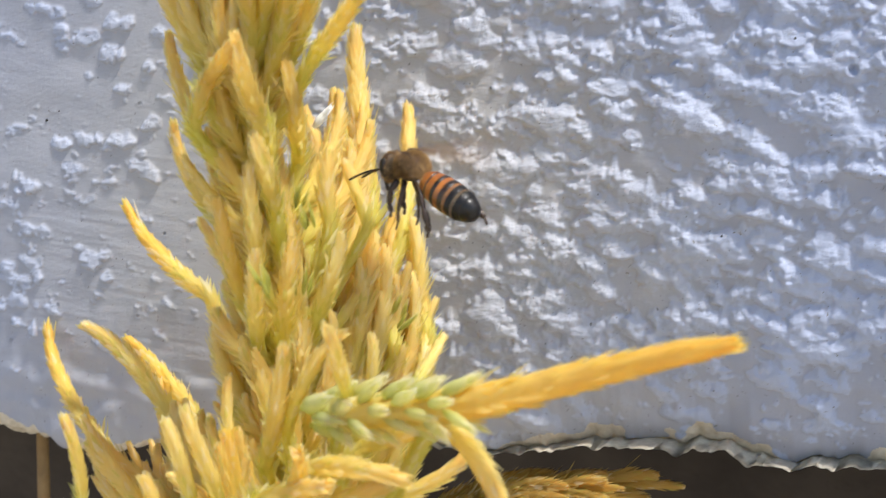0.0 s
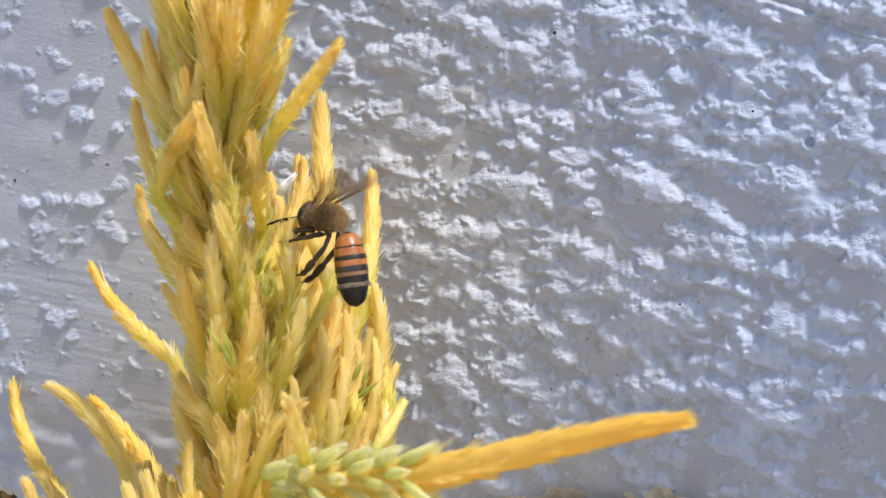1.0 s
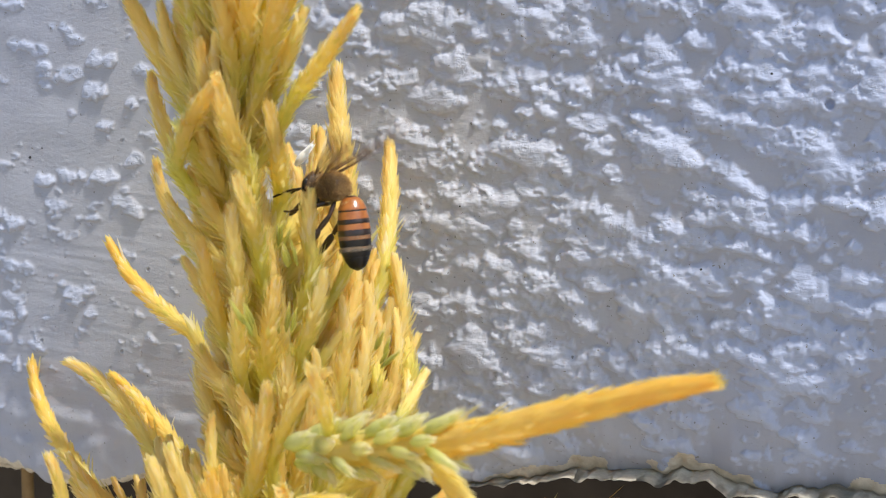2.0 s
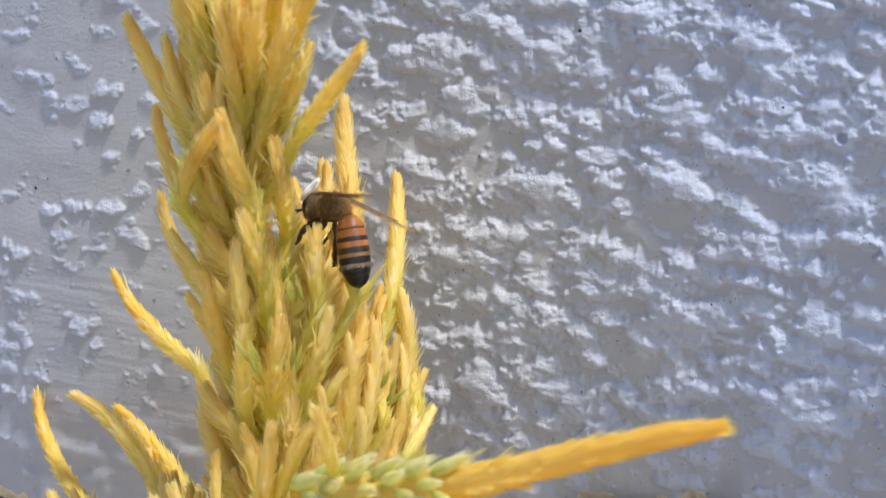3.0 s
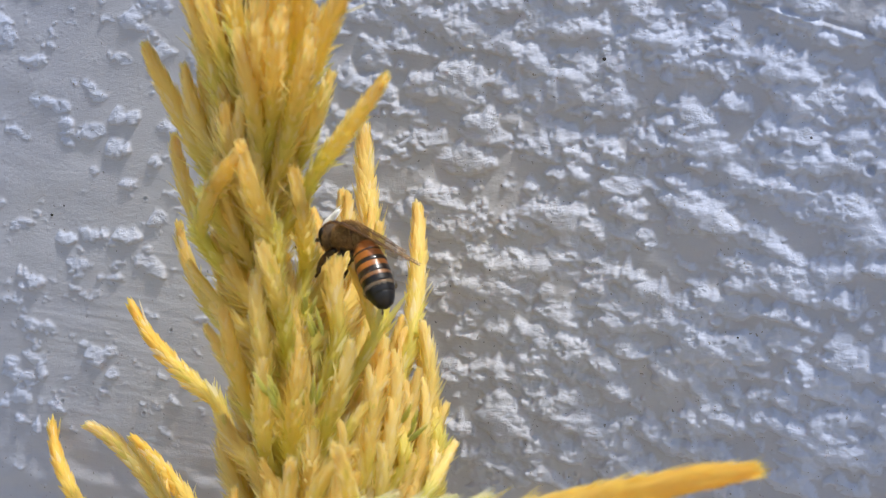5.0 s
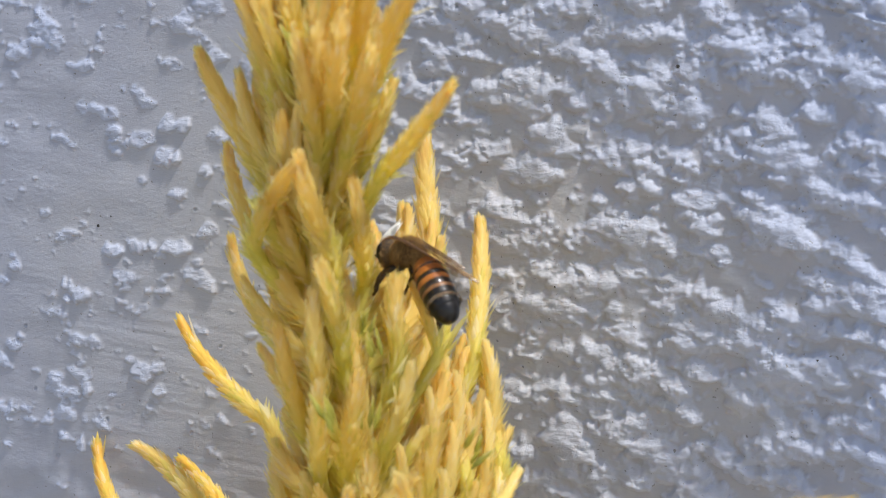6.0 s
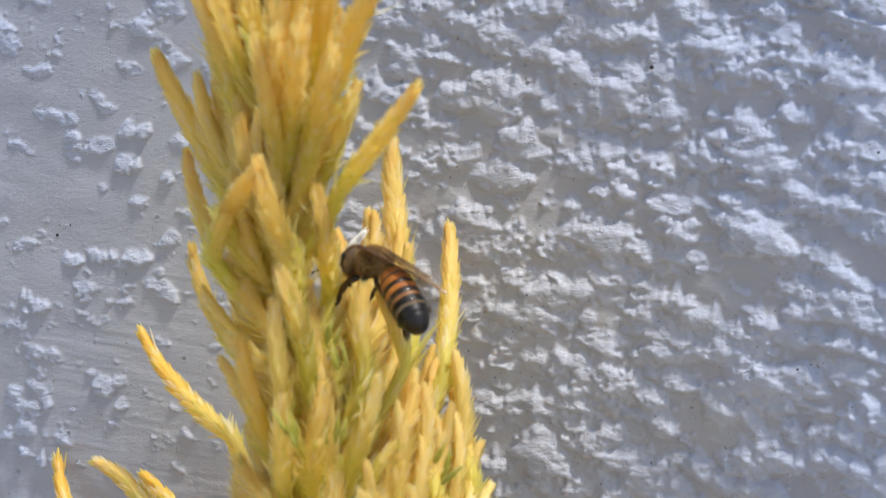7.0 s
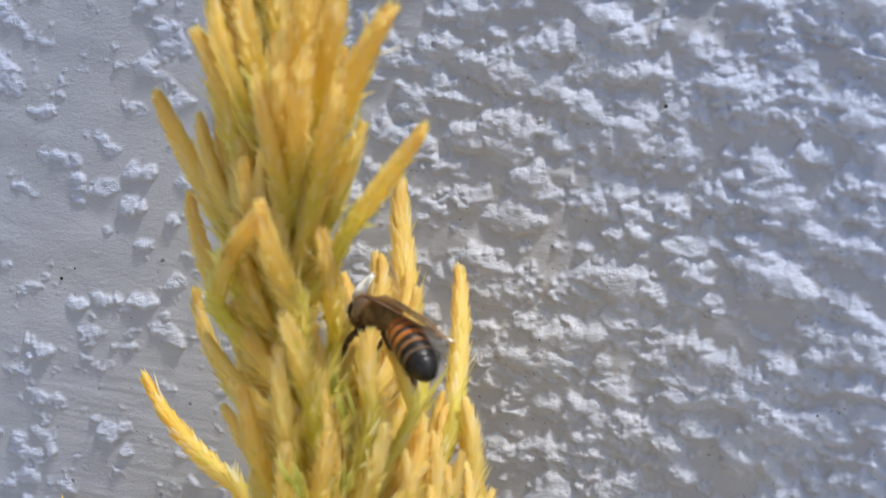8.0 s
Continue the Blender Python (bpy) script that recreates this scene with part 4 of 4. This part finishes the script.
def motions():
    # the bee: seconds, place of the thorax (mm), head-up pitch, turn of the head away from due west, roll
    flight = ((0.0, 23.9, -25.5, 306.0, 0, 9, 0), (0.3, 23.4, -25.5, 308.8, 5, 9, 0), (0.5, 22.6, -25.5, 310.7, 4, 6, 0), (0.7, 20.2, -25.5, 309.0, 8, 3, 0),
              (0.9, 19.2, -25.5, 307.5, 9, 7, 0), (1.0, 19.5, -25.5, 307.3, 5, 9, 0), (1.2, 18.9, -25.5, 307.6, 7, 4, 0), (1.5, 18.1, -25.5, 307.5, 4, 8, 0),
              (1.7, 18.0, -25.5, 307.0, 3, 10, 0), (2.2, 17.5, -24.2, 307.5, 3, 11, 0), (2.8, 16.9, -23.0, 308.3, 2, 12, 0), (3.0, 16.2, -23.0, 308.3, 2, 12, 0),
              (3.2, 16.0, -23.0, 308.3, -2, 15, 0), (3.5, 15.8, -23.0, 308.6, -4, 15, 0), (4.0, 15.8, -23.0, 308.6, -3, 15, 0), (5.5, 15.7, -23.0, 308.5, 0, 16, 0),
              (6.0, 15.6, -23.0, 308.4, 0, 18, 0), (6.5, 15.8, -23.0, 308.3, 1, 18, 0), (7.0, 15.5, -23.0, 308.3, 2, 16, 0), (8.0, 15.6, -23.0, 307.8, 6, 17, 0))
    walk(bee, [(t, pose(x * MM, y * MM, z * MM, roll, -pitch, 180 - turn)) for t, x, y, z, pitch, turn, roll in flight])
    # the abdomen droops from the waist
    droop = ((0.0, 21, 1.3, 1.1, -8), (0.3, 11, 1.5, 0.8, -9), (0.5, 11, 1.3, 0.9, -10), (0.7, 9, 1.6, 0.8, -12), (0.9, 36, 2.0, 0.8, -6), (1.0, 70, 2.2, 1.0, -13),
             (1.2, 73, 2.2, 0.7, -12), (1.5, 86, 2.6, 0.9, -12), (1.7, 75, 2.4, 0.6, -13), (2.8, 80, 2.0, 0.5, -12), (3.0, 72, 1.9, 0.4, -14), (3.2, 70, 1.9, 0.4, -18),
             (3.5, 62, 1.8, 0.4, -22), (4.0, 58, 1.8, 0.4, -22), (5.5, 46, 1.7, 0.4, -17), (6.5, 37, 1.8, 0.5, -18), (7.0, 35, 1.8, 0.5, -18), (8.0, 23, 1.8, 0.4, -20))
    walk(abdomen, [(t, pose(-back * BEE, 0, -down * BEE, 0, -a, yaw)) for t, a, back, down, yaw in droop])

    def grip(t, angle):
        """Once it has landed, the legs on the open side reach in under the body."""
        return angle if t >= 3.2 else 0

    for s in (1, -1):
        hind = ((0.0, 24 if s > 0 else 62), (0.7, 18 if s > 0 else 58), (1.0, -30 if s > 0 else -36), (1.7, -32 if s > 0 else -38), (2.8, -20 if s > 0 else 2), (3.2, -16 if s > 0 else 12), (5.5, -16 if s > 0 else 12), (7.0, -16 if s > 0 else 15), (8.0, -16 if s > 0 else 18))
        walk(legs["hind", s], [(t, pose(-0.8 * BEE, 0.7 * s * BEE, -1.3 * BEE, grip(t, -62) if s > 0 else 0, a, 0)) for t, a in hind])
        mid = ((0.0, 4), (0.7, -10), (1.0, -62), (1.7, -66), (2.8, -48), (3.2, -30), (8.0, -30))
        walk(legs["mid", s], [(t, pose(0.2 * BEE, 0.7 * s * BEE, -1.45 * BEE, grip(t, -45) if s > 0 else 0, a, 0)) for t, a in mid])
        fore = ((0.0, 10), (0.7, -30), (1.0, -50), (1.5, -42), (1.7, -44), (2.8, -30), (3.5, -22), (8.0, -20))
        walk(legs["fore", s], [(t, pose(1.1 * BEE, 0.6 * s * BEE, -1.3 * BEE, 0, a, 0)) for t, a in fore])
        # wings beat while it flies, then fold
        for pair, root, sweep in (("front", 0.9, 44), ("rear", 0.1, 38)):
            rows = []
            for k in (0, *range(1, 81, 3)):
                up = 2 if k == 0 else 44 if k % 2 else 0
                rows.append((k / 30.0, pose(root * BEE, 0.95 * s * BEE, 1.25 * BEE, s * (20 - up), up, -s * sweep)))
            # spread, then laid back over the abdomen
            folded = ((2.8, 8, 14, 4), (3.0, 6, 20, 12), (3.2, -12, -2, 26), (3.5, -22, -8, 34), (5.5, -18, -2, 34), (7.0, -16, -2, 34), (8.0, -11, 0, 34)) if s > 0 else (
                (2.8, -22, 30, -10), (3.0, -24, 32, 4), (3.2, -20, 6, 20), (3.5, -28, 10, 30), (5.5, -22, 0, 30), (7.0, -20, -2, 30), (8.0, -14, -4, 30))
            rows += [(t, pose(root * BEE, 0.95 * s * BEE, 1.25 * BEE, roll, lift, -s * (out + (0 if pair == "front" else 3)))) for t, lift, out, roll in folded]
            walk(wings[pair, s], rows)


motions()
